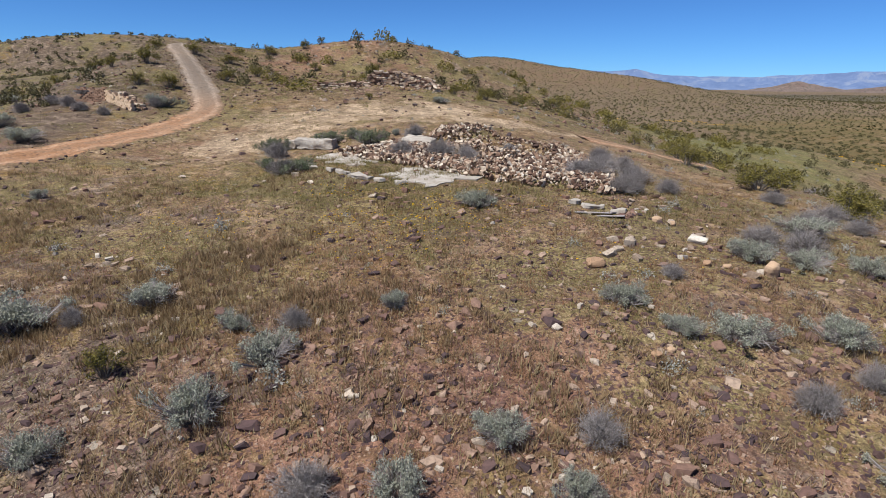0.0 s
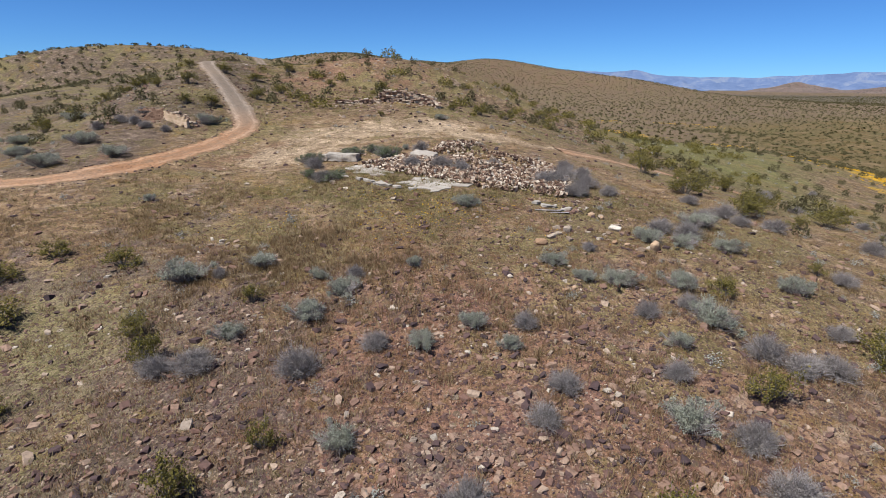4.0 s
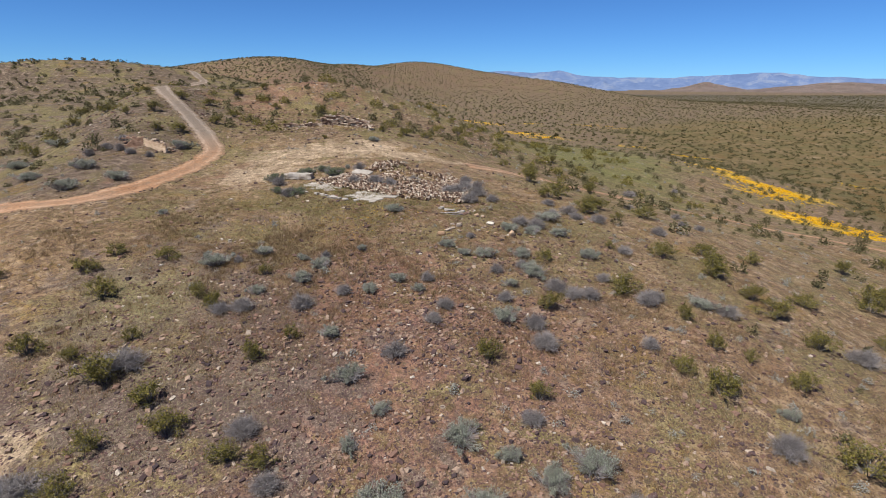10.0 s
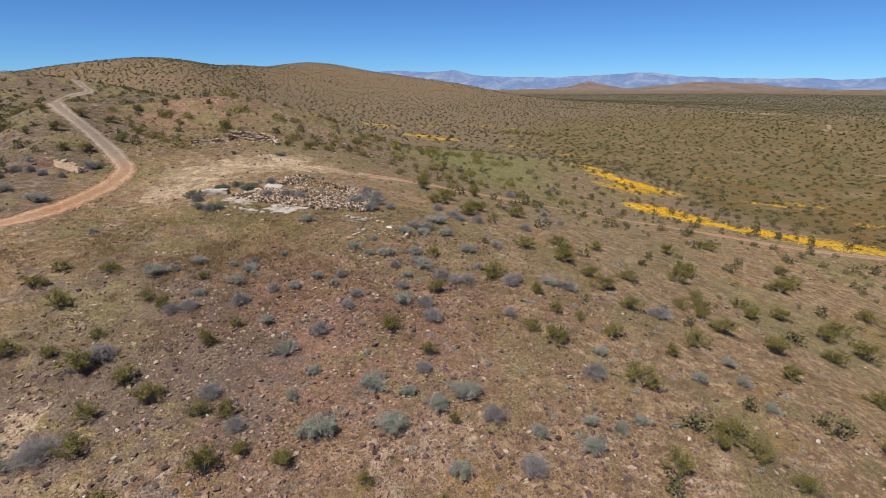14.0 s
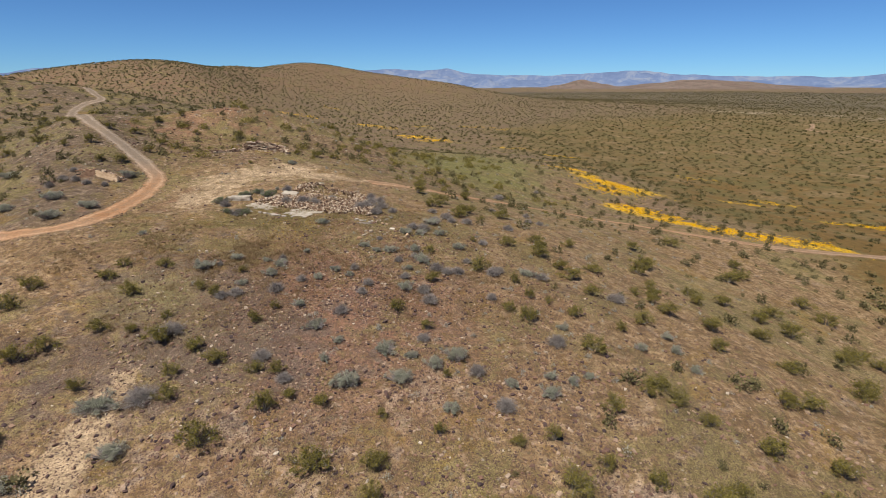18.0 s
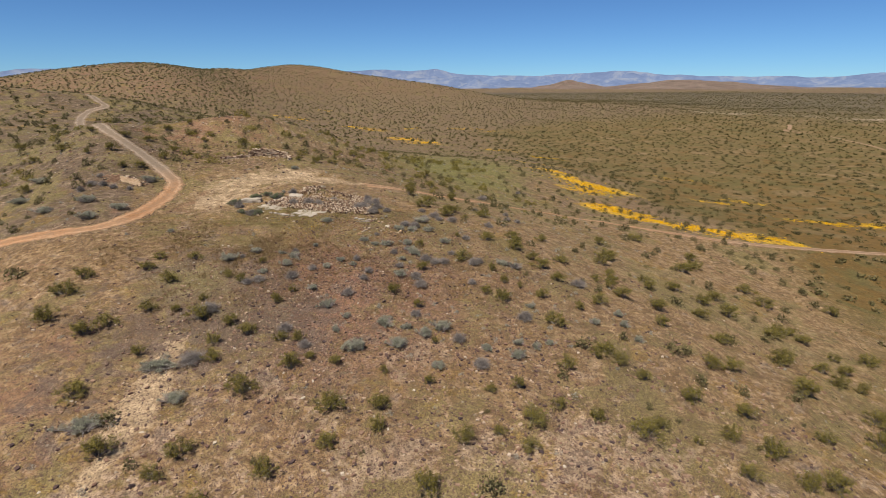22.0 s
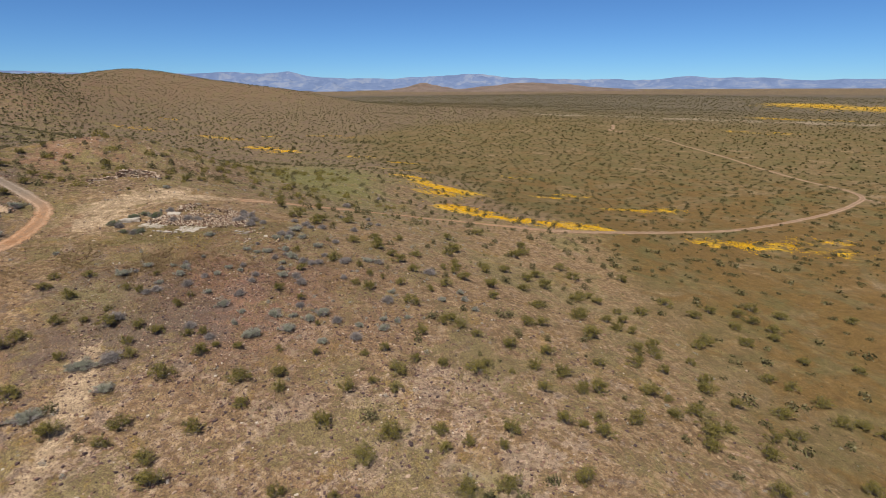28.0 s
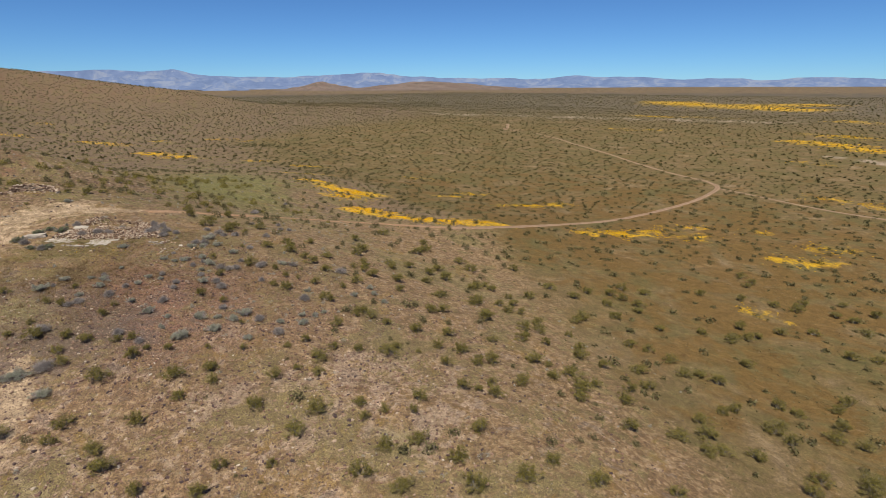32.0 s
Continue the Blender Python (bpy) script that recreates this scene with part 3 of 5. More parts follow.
def curve_through(points, step):
    """Points at even steps along a smooth line through the given ones."""
    p = [Vector(q) for q in points]
    p = [2 * p[0] - p[1], *p, 2 * p[-1] - p[-2]]
    out = []
    for a, b, c, e in zip(p, p[1:], p[2:], p[3:]):
        n = max(2, int((c - b).length / step))
        for i in range(n):
            t = i / n
            out.append(0.5 * (2 * b + (c - a) * t + (2 * a - 5 * b + 4 * c - e) * t * t + (3 * b - a - 3 * c + e) * t ** 3))
    return out + [p[-2]]


def road(name, label, points, wide, step, lift, upper=None, across=13):
    line = curve_through(points, step)
    verts, tone, side_of = [], [], []
    for i, q in enumerate(line):
        ahead = (line[min(i + 1, len(line) - 1)] - line[max(i - 1, 0)]).normalized()
        side = Vector((ahead.y, -ahead.x))
        for j in range(across):
            u = 2 * j / (across - 1) - 1
            w = wide * (0.5 + 0.20 * (lattice(np.float64(i * step / 2.2 + 50 * (u > 0)), np.float64(3.3)) - 0.5) + 0.20 * (lattice(np.float64(i * step / 0.7 + 50 * (u > 0)), np.float64(9.3)) - 0.5))
            x, y = q.x + side.x * u * w, q.y + side.y * u * w
            rut = 0.05 * math.exp(-((abs(u) - 0.5) / 0.13) ** 2)
            verts.append((x, y, at(x, y) + lift * (1 - 1.6 * u ** 4) - rut * min(1, lift * 12)))
            tone.append(upper(x, y) if upper else 0.0)
            side_of.append(abs(u))
    n = len(line)
    k = (np.arange(n - 1)[:, None] * across + np.arange(across - 1)).ravel()
    me = smooth(from_arrays(name, verts, np.stack([k, k + 1, k + across + 1, k + across], 1), ROAD))
    me.attributes.new("off_middle", "FLOAT", "POINT").data.foreach_set("value", np.array(side_of, np.float32))
    me.attributes.new("upper", "FLOAT", "POINT").data.foreach_set("value", np.array(tone, np.float32))
    tagged(new(name, me), label, "road", kind="structure")


MAIN_ROAD = [(-60, 39), (-37, 29.4), (-29.8, 27.4), (-25.4, 28.6), (-23, 32.4), (-21.5, 36.5), (-20.3, 41), (-19.8, 45.2), (-20.3, 49.4), (-22.3, 54), (-26, 61), (-30.4, 69), (-34.5, 76.4),
             (-39, 87), (-44, 102), (-49, 118), (-53, 136), (-53.6, 149), (-51, 158), (-54.5, 164.5), (-59.5, 176), (-58, 190)]
EAST_ROAD = [(11, 44.8), (15, 45.8), (21.5, 47), (29, 48.8), (39, 53.5), (51, 53), (60.5, 47.3), (70, 41.5), (80, 37.8), (92, 36), (113, 36.3), (140, 36), (167, 33.3), (201, 32), (236, 32),
             (262, 35), (278, 39.5), (291, 50.6), (301.5, 68), (316, 95), (345, 139), (378, 189), (407, 229), (445, 290)]
road("dirt_road", "rutted orange dirt road climbing over the hill", MAIN_ROAD, 3.2, 0.4, 0.05,
     lambda x, y: min(1.0, max(0.0, (y - 45) / 10)))
road("dirt_track", "sandy track running down onto the plain", EAST_ROAD, 2.9, 1.0, 0.12, lambda x, y: 0.12 + min(0.4, max(0.0, (x - 70) / 80)))
road("side_track", "pale sandy track across the plain", [(274, 38), (266, 14), (257.5, -11), (255.5, -35), (258, -70)], 2.6, 3, 0.15, lambda x, y: 0.6)
road("far_track", "short pale bend of a distant track", [(446, 316), (450, 335), (466, 345), (498, 372)], 5, 4, 0.3, lambda x, y: 0.5)


def thing(name, x, y, label, category, group="", z=None):
    e = new(name)
    e.empty_display_size = 0.2
    e.location = (x, y, at(x, y) if z is None else z)
    return tagged(e, label, category, group)


def part_mesh(name, me, parent, label=""):
    ob = new(name, me)
    ob.parent = parent
    return tagged(ob, label)


def part(name, bm, material, parent, label=""):
    """Links a bmesh as one mesh under a thing or a part."""
    me = bpy.data.meshes.new(name)
    bm.to_mesh(me)
    bm.free()
    me.materials.append(material)
    return part_mesh(name, me, parent, label)


# ---- distance: mountain ranges and buttes ----
# bearing and height of the summits and saddles along the horizon
SKYLINE = [(-26, 150), (-10, 168), (-4, 176), (5, 160), (10.9, 166), (13.2, 186), (15.5, 170), (18.1, 182), (19.5, 152), (21.3, 134), (24, 124), (27.1, 119), (30.9, 133), (33, 143), (35.6, 158), (37.1, 151), (40.5, 124),
           (46, 105), (48.5, 110), (52.6, 99), (54.5, 109), (56.1, 128), (58, 108), (63, 96), (66, 83), (69.3, 98), (72, 78), (76.3, 88), (81, 74), (100, 66)]


def mountain_range(name, label, far, start, end, seed, base, lower, material, rough):
    """A long ridge on an arc round the place, with spurs in front of it."""
    rs = np.random.RandomState(seed)
    n, rows = 620, 10
    deg = np.linspace(start, end, n)
    a, u = np.radians(deg), np.linspace(0, 1, n)
    crest = np.interp(deg, [q[0] for q in SKYLINE], [q[1] for q in SKYLINE]) * 0.9 - lower - base
    for k, amp in ((40, 13), (90, 10), (190, 6)):
        crest += amp * (np.interp(u * k, np.arange(k + 2), rs.rand(k + 2)) - 0.5)
    crest = np.maximum(4, crest * np.minimum(1, np.minimum(u, 1 - u) * 12 + 0.2))
    verts = []
    for r in range(rows):
        f = r / (rows - 1)
        spur = 0.55 + 0.9 * lattice(u * rough + 7 * r, u * 0 + r * 0.6 + seed)
        h = crest * (f ** 1.3) * (1 if r == rows - 1 else np.minimum(spur, 1.0 / max(f, 0.3) ** 1.3))
        d = far - 260 * (1 - f)
        verts.append(np.stack([d * np.sin(a), d * np.cos(a), base + h], -1))
    v = np.concatenate(verts)
    k = (np.arange(rows - 1)[:, None] * n + np.arange(n - 1)).ravel()
    me = smooth(from_arrays(name, v, np.stack([k, k + 1, k + n + 1, k + n], 1), material))
    tagged(new(name, me), label, "mountains", kind="structure")


# both ranges carry their haze in the material's colour and emission
mountain_range("backdrop_mountains", "hazy blue mountain range on the horizon", 4740, -26, 100, 5, 16, 0, HAZE_BLUE, 90)
mountain_range("backdrop_hills", "low hazy blue foothills before the range", 4560, 9, 62, 11, 15, 58, HAZE_BLUE, 60)


def butte(name, label, cx, cy, tall, wide, deep, turn, material=BUTTE):
    """A bare hill standing far out on the plain."""
    us = np.linspace(-2.6, 2.6, 70)
    gu, gv = np.meshgrid(us, us)
    c, s = math.cos(turn), math.sin(turn)
    gx, gy = cx + gu * wide * c - gv * deep * s, cy + gu * wide * s + gv * deep * c
    ridge = np.exp(-0.5 * (np.abs(gu) ** 1.6 + np.abs(gv) ** 1.8)) * (0.8 + 0.4 * lattice(gx / (wide * 0.5), gy / (wide * 0.5)))
    h = land(gx, gy) - 3 + tall * ridge + 6 * (lattice(gx / 40, gy / 40) - 0.5) * np.minimum(1, ridge * 3)
    k = (np.arange(69)[:, None] * 70 + np.arange(69)).ravel()
    me = smooth(from_arrays(name, np.stack([gx, gy, h], -1).reshape(-1, 3), np.stack([k, k + 1, k + 71, k + 70], 1), material))
    tagged(new(name, me), label, "hill", kind="structure")


butte("butte", "bare brown butte far out on the plain", 1980, 3240, 52, 115, 130, -0.55)
# the knob shares the ranges' painted haze and glow
butte("knob", "small hazy rocky knob far out on the plain", 1515, 3720, 62, 60, 60, 0.0, HAZE_BLUE)
butte("far_hill", "long low brown hill far out on the plain", 2540, 2826, 62, 260, 170, -0.73)


# ---- stones ----
def hull(points):
    bm = bmesh.new()
    for q in points:
        bm.verts.new(q)
    got = bmesh.ops.convex_hull(bm, input=bm.verts)
    bmesh.ops.delete(bm, geom=[g for g in set(got["geom_interior"] + got["geom_unused"]) if isinstance(g, bmesh.types.BMVert)], context="VERTS")
    bmesh.ops.triangulate(bm, faces=bm.faces)
    bm.verts.index_update()
    v, f = np.array([q.co for q in bm.verts]), np.array([[w.index for w in p.verts] for p in bm.faces])
    bm.free()
    return v, f


def split_stones(seed, count, chip, flat):
    """Angular stones: boxes with corners knocked in and one or two broken off."""
    rs = np.random.RandomState(seed)
    out = []
    for _ in range(count):
        pts = []
        for k in range(8):
            c = np.array([(k & 1) - 0.5, ((k >> 1) & 1) - 0.5, (k >> 2) - 0.5])
            if rs.rand() < 0.3:
                for ax in rs.permutation(3)[:2]:
                    e = c.copy()
                    e[ax] *= rs.uniform(0.0, 0.6)
                    pts.append(e)
            else:
                pts.append(c * (1 - chip * rs.rand(3)))
        q = np.array(pts)
        q[:, 0] += q[:, 2] * rs.normal(0, 0.2)
        q[:, 1] += q[:, 0] * rs.normal(0, 0.25)
        q *= (rs.uniform(0.85, 1.25), rs.uniform(0.6, 0.95), flat * rs.uniform(0.7, 1.25))
        out.append(hull(q))
    return out


ROCKS = split_stones(3, 14, 0.5, 0.72)
BLOCKS = split_stones(8, 18, 0.4, 0.55)


def turn_z(v, a):
    c, s = np.cos(a), np.sin(a)
    return np.stack([v[:, 0] * c - v[:, 1] * s, v[:, 0] * s + v[:, 1] * c, v[:, 2]], -1)


def joined(shapes, places, rs, tilt=0.0):
    """Corners and faces of many copies: places are rows of x, y, z, size, height factor."""
    vs, fs, n = [], [], 0
    for x, y, z, size, tall in places:
        v, f = shapes[rs.randint(len(shapes))]
        v = v * (size, size, size * tall)
        if tilt:
            a, b = rs.normal(0, tilt, 2)
            v = v @ np.array(Euler((a, b, rs.rand() * 6.283)).to_matrix()).T
        else:
            v = turn_z(v, rs.rand() * 6.283)
        vs.append(v + (x, y, z))
        fs.append(f + n)
        n += len(v)
    return np.concatenate(vs), np.concatenate(fs)


def stuff(name, label, category, shapes, places, material, seed, tilt=0.0):
    v, f = joined(shapes, places, np.random.RandomState(seed), tilt)
    return tagged(new(name, from_arrays(name, v, f, material)), label, category, kind="stuff")


def scatter(seed, count, cx, cy, sx, sy, turn, keep):
    """Places drawn round a middle, thinned by keep(x, y)."""
    rs = np.random.RandomState(seed)
    u, v = rs.normal(0, 1, (2, count)) * np.array([[sx], [sy]])
    x, y = cx + u * math.cos(turn) - v * math.sin(turn), cy + u * math.sin(turn) + v * math.cos(turn)
    ok = rs.rand(count) < keep(x, y)
    return x[ok], y[ok], rs


def off_roads(x, y):
    inside_ruin = (np.abs((x + 1.3) * 0.606 - (y - 31.5) * 0.795) < 6.2) & (np.abs((x + 1.3) * 0.795 + (y - 31.5) * 0.606) < 4.0)
    return (near_line(x, y, MAIN_ROAD) > 2.0) & (near_line(x, y, EAST_ROAD) > 1.6) & (~inside_ruin | (lattice(x * 1.7, y * 1.7) > 0.62))


# ---- shrubs ----
def prism(v, f, p, q, r0, r1):
    p, q = np.array(p), np.array(q)
    d = q - p
    s = np.cross(d, (0.3, 0.5, 0.8))
    s /= np.linalg.norm(s) + 1e-9
    w = np.cross(d, s)
    w /= np.linalg.norm(w) + 1e-9
    n = len(v)
    for end, r in ((p, r0), (q, r1)):
        for k in range(3):
            a = 2.0944 * k
            v.append(end + r * (math.cos(a) * s + math.sin(a) * w))
    for k in range(3):
        m = (k + 1) % 3
        f += [(n + k, n + m, n + 3 + m), (n + k, n + 3 + m, n + 3 + k)]


def leaflet(v, f, p, size, rs, up=0.35):
    a = rs.normal(size=3)
    a[2] = abs(a[2]) * 0.7 + up
    a /= np.linalg.norm(a)
    b = np.cross(a, rs.normal(size=3))
    b /= np.linalg.norm(b) + 1e-9
    n = len(v)
    v += [p - a * size * 0.5, p + b * size * 0.28, p + a * size * 0.5, p - b * size * 0.28]
    f += [(n, n + 1, n + 2), (n, n + 2, n + 3)]


def creosote_meshes(seed):
    """Open, many-stemmed bush one metre wide: bare grey stems below, leaf sprays above."""
    rs = np.random.RandomState(seed)
    sv, sf, lv, lf = [], [], [], []
    for i in range(23):
        a, lean, long = rs.rand() * 6.283, rs.uniform(0.15, 1.2), rs.uniform(0.36, 0.64)
        tip = np.array([math.cos(a) * math.sin(lean), math.sin(a) * math.sin(lean), math.cos(lean) * 1.02]) * long
        knee = tip * 0.5 + rs.normal(0, 0.02, 3) + (0, 0, 0.03)
        root = np.array([math.cos(a) * 0.04, math.sin(a) * 0.04, -0.03])
        prism(sv, sf, root, knee, 0.011, 0.008)
        prism(sv, sf, knee, tip, 0.008, 0.003)
        for j in range(7):
            k = rs.uniform(0.3, 1)
            base = knee + (tip - knee) * k
            out = base + rs.normal(0, 0.07, 3) + (0, 0, 0.05)
            prism(sv, sf, base, out, 0.005, 0.002)
            for m in range(15):
                leaflet(lv, lf, base + (out - base) * rs.uniform(0.2, 1.3) + rs.normal(0, 0.032, 3), rs.uniform(0.022, 0.055), rs)
    return (from_arrays("woody_frame", np.array(sv), sf, WOOD), from_arrays("foliage", np.array(lv), lf, CREOSOTE_LEAF))


def saltbush_meshes(seed, leaf=SAGE_LEAF):
    """Low dense dome of pale leaves on fine twigs, one metre wide."""
    rs = np.random.RandomState(seed)
    sv, sf, lv, lf = [], [], [], []
    lumps = [(rs.normal(0, 0.19), rs.normal(0, 0.19), rs.uniform(0.06, 0.30), rs.uniform(0.08, 0.17)) for _ in range(22)]
    for x, y, z, r in lumps:
        for i in range(14):
            q = rs.normal(size=3)
            q[2] = abs(q[2])
            q /= np.linalg.norm(q)
            tip = np.array([x, y, z * 0.8]) + q * r * rs.uniform(0.75, 1.1) * (1, 1, 0.95)
            prism(sv, sf, (x * 0.35, y * 0.35, -0.02), tip, 0.005, 0.002)
            for m in range(17):
                leaflet(lv, lf, tip - q * rs.exponential(0.045) + rs.normal(0, 0.021, 3), rs.uniform(0.018, 0.036), rs)
    for i in range(150):
        a, k = rs.rand() * 6.283, rs.uniform(0.25, 0.52)
        mid = np.array([math.cos(a) * k * 0.6, math.sin(a) * k * 0.6, rs.uniform(0.06, 0.2)])
        prism(sv, sf, (math.cos(a) * 0.1, math.sin(a) * 0.1, 0.0), mid, 0.004, 0.003)
        for m in range(2):
            prism(sv, sf, mid, mid + (math.cos(a) * k * 0.35, math.sin(a) * k * 0.35, rs.uniform(-0.05, 0.12)) + rs.normal(0, 0.04, 3), 0.003, 0.001)
    return (from_arrays("woody_frame", np.array(sv), sf, DEAD_WOOD), from_arrays("foliage", np.array(lv), lf, leaf))


def dead_meshes(seed):
    """Leafless grey dome of forked twigs, one metre wide, with a few pale leaves left."""
    rs = np.random.RandomState(seed)
    sv, sf, lv, lf = [], [], [], []
    for i in range(150):
        a, lean, long = rs.rand() * 6.283, rs.uniform(0.1, 1.4), rs.uniform(0.28, 0.52)
        tip = np.array([math.cos(a) * math.sin(lean), math.sin(a) * math.sin(lean), math.cos(lean) * 0.8 + 0.08]) * long
        knee = tip * 0.5 + rs.normal(0, 0.04, 3)
        knee[2] = max(knee[2], 0.03)
        prism(sv, sf, (knee[0] * 0.2, knee[1] * 0.2, -0.02), knee, 0.005, 0.0035)
        for j in range(4):
            fork = knee + (tip - knee) * rs.uniform(0.3, 0.8) + rs.normal(0, 0.04, 3)
            prism(sv, sf, knee, fork, 0.0035, 0.0025)
            for k in range(3):
                end = fork + (tip - knee) * rs.uniform(0.1, 0.45) + rs.normal(0, 0.045, 3)
                prism(sv, sf, fork, end, 0.003, 0.0012)
                for m in range(2):
                    leaflet(lv, lf, end + rs.normal(0, 0.02, 3), rs.uniform(0.012, 0.026), rs)
    return (from_arrays("twig_dome", np.array(sv), sf, DEAD_WOOD), from_arrays("dry_foliage", np.array(lv), lf, DEAD_LEAF))


# where the larger shrubs stand, and how wide they are
CREOSOTE_a = [(56.0, -67.6, 2.8), (49.5, -63.5, 2.8), (73.8, -60.0, 2.8), (56.1, -58.8, 2.8), (47.3, -57.5, 2.8), (66.5, -56.7, 2.5), (60.1, -56.3, 2.4), (28.6, -56.0, 2.2), (41.5, -53.7, 2.8), (22.2, -51.1, 2.6), (58.3, -51.0, 2.8), (41.3, -50.4, 2.8), (49.2, -49.9, 2.8), (108.1, -48.4, 2.8), (133.5, -47.7, 2.8), (16.9, -46.8, 2.8), (36.2, -46.7, 2.8), (21.1, -46.6, 2.1), (78.0, -45.7, 2.8), (12.0, -44.6, 2.8), (65.1, -43.2, 2.8), (42.7, -42.3, 2.8), (94.9, -41.9, 2.8), (62.4, -41.7, 2.8), (122.8, -41.2, 2.8), (51.5, -41.2, 2.7), (89.5, -39.6, 2.8), (36.1, -39.5, 2.8), (18.5, -39.0, 2.7), (65.4, -38.0, 2.8), (42.5, -37.7, 2.5), (5.2, -36.5, 2.8)]
CREOSOTE_b = [(12.1, -36.5, 2.6), (9.0, -35.4, 2.5), (25.5, -34.9, 2.8), (85.3, -34.9, 2.8), (38.0, -34.2, 2.4), (65.7, -33.8, 2.8), (31.6, -33.8, 2.8), (14.6, -32.7, 1.4), (23.0, -32.0, 2.4), (64.1, -31.4, 2.8), (49.2, -31.0, 2.8), (12.3, -30.7, 1.4), (78.4, -29.9, 2.8), (51.3, -29.7, 2.8), (31.8, -28.5, 2.8), (10.8, -28.3, 1.9), (128.1, -28.1, 2.8), (-4.4, -27.9, 1.7), (3.0, -27.9, 2.8), (6.6, -26.7, 2.8), (47.2, -26.1, 2.1), (29.9, -24.5, 2.8), (44.0, -24.0, 2.7), (37.8, -23.2, 1.9), (83.2, -22.8, 2.8), (27.4, -22.6, 2.1), (-12.7, -22.5, 2.8), (1.6, -22.4, 2.6), (19.7, -21.8, 2.8), (9.9, -21.1, 1.7), (62.9, -21.0, 2.8), (52.7, -20.2, 2.8)]
CREOSOTE_c = [(31.8, -20.0, 2.8), (16.8, -19.3, 1.9), (8.4, -19.1, 1.4), (5.6, -19.1, 2.0), (11.4, -18.6, 2.5), (-8.5, -18.3, 2.2), (27.5, -18.0, 2.8), (-4.2, -17.0, 2.0), (45.1, -15.2, 2.8), (-14.0, -15.0, 2.1), (0.3, -14.4, 2.1), (51.7, -14.2, 2.8), (-19.2, -13.7, 2.8), (-3.4, -13.5, 2.8), (37.2, -12.7, 2.8), (18.0, -12.7, 2.0), (23.8, -12.4, 2.2), (34.9, -12.4, 2.7), (21.8, -11.6, 1.5), (23.4, -10.7, 2.6), (-9.9, -10.0, 2.8), (48.9, -9.7, 2.8), (-2.2, -8.6, 1.5), (-6.0, -8.2, 2.3), (6.9, -7.8, 0.8), (42.0, -6.9, 2.8), (-22.2, -6.7, 2.8), (20.6, -5.9, 2.6), (57.7, -5.0, 2.8), (-4.9, -4.7, 1.5), (35.3, -4.4, 2.6), (53.2, -4.1, 2.8)]
CREOSOTE_d = [(-6.5, -4.1, 1.6), (-12.2, -2.8, 1.6), (-9.2, -2.4, 2.0), (25.6, -2.3, 1.5), (7.1, -1.8, 1.3), (16.7, -1.1, 2.3), (44.4, -0.8, 2.5), (29.3, -0.6, 2.2), (38.2, -0.5, 2.8), (22.0, -0.3, 2.0), (-10.7, -0.2, 2.0), (15.5, 0.4, 1.6), (5.2, 1.0, 1.7), (20.3, 1.9, 0.9), (34.5, 1.9, 2.7), (-6.5, 1.9, 1.4), (-23.4, 2.2, 2.8), (18.7, 2.8, 1.4), (-21.6, 3.1, 2.4), (-4.7, 3.4, 1.0), (-15.7, 3.7, 1.4), (48.7, 3.7, 2.8), (75.0, 4.1, 2.8), (26.6, 4.3, 2.1), (-18.3, 4.6, 1.8), (-13.4, 5.2, 1.1), (9.9, 5.8, 1.7), (18.5, 5.9, 1.2), (41.9, 6.0, 2.6), (36.1, 6.5, 2.4), (26.3, 8.0, 2.8), (15.7, 8.6, 2.3)]
CREOSOTE_e = [(-11.1, 9.1, 1.5), (-17.1, 10.4, 2.2), (-7.4, 11.0, 1.0), (31.1, 11.1, 2.4), (11.5, 12.3, 1.5), (38.9, 13.2, 2.8), (-25.6, 13.5, 2.3), (25.2, 13.7, 2.8), (26.3, 15.5, 2.4), (22.1, 15.9, 2.2), (17.9, 16.2, 0.9), (-18.5, 16.2, 1.6), (58.5, 17.1, 2.8), (19.5, 26.4, 2.8), (20.8, 28.0, 2.5), (26.9, 28.7, 2.8), (22.2, 29.4, 2.2), (17.5, 30.8, 2.8), (19.3, 34.0, 2.8), (18.3, 42.1, 2.8), (26.7, 43.4, 2.8), (20.5, 49.0, 2.6), (-41.3, 49.6, 2.3), (17.3, 51.6, 1.5), (-6.7, 52.1, 1.0), (-28.1, 53.3, 1.8), (-25.5, 53.7, 2.8), (4.2, 58.7, 2.4), (1.0, 59.0, 1.6), (7.5, 60.1, 2.3), (-22.6, 60.5, 2.1), (-34.7, 61.2, 1.7)]
CREOSOTE_f = [(-31.0, 61.4, 2.7), (-21.6, 67.3, 2.6), (-45.2, 67.5, 2.8), (-40.3, 68.0, 2.8), (-30.4, 71.8, 2.3), (-8.8, 72.6, 2.7), (31.0, 72.9, 2.4), (-26.6, 73.1, 2.8), (-16.5, 75.3, 1.9), (14.5, 76.0, 2.8), (-37.0, 76.2, 2.4), (-24.0, 80.7, 2.8), (-19.7, 83.4, 1.8), (-52.5, 86.1, 2.8), (-54.5, 116.5, 2.8)]
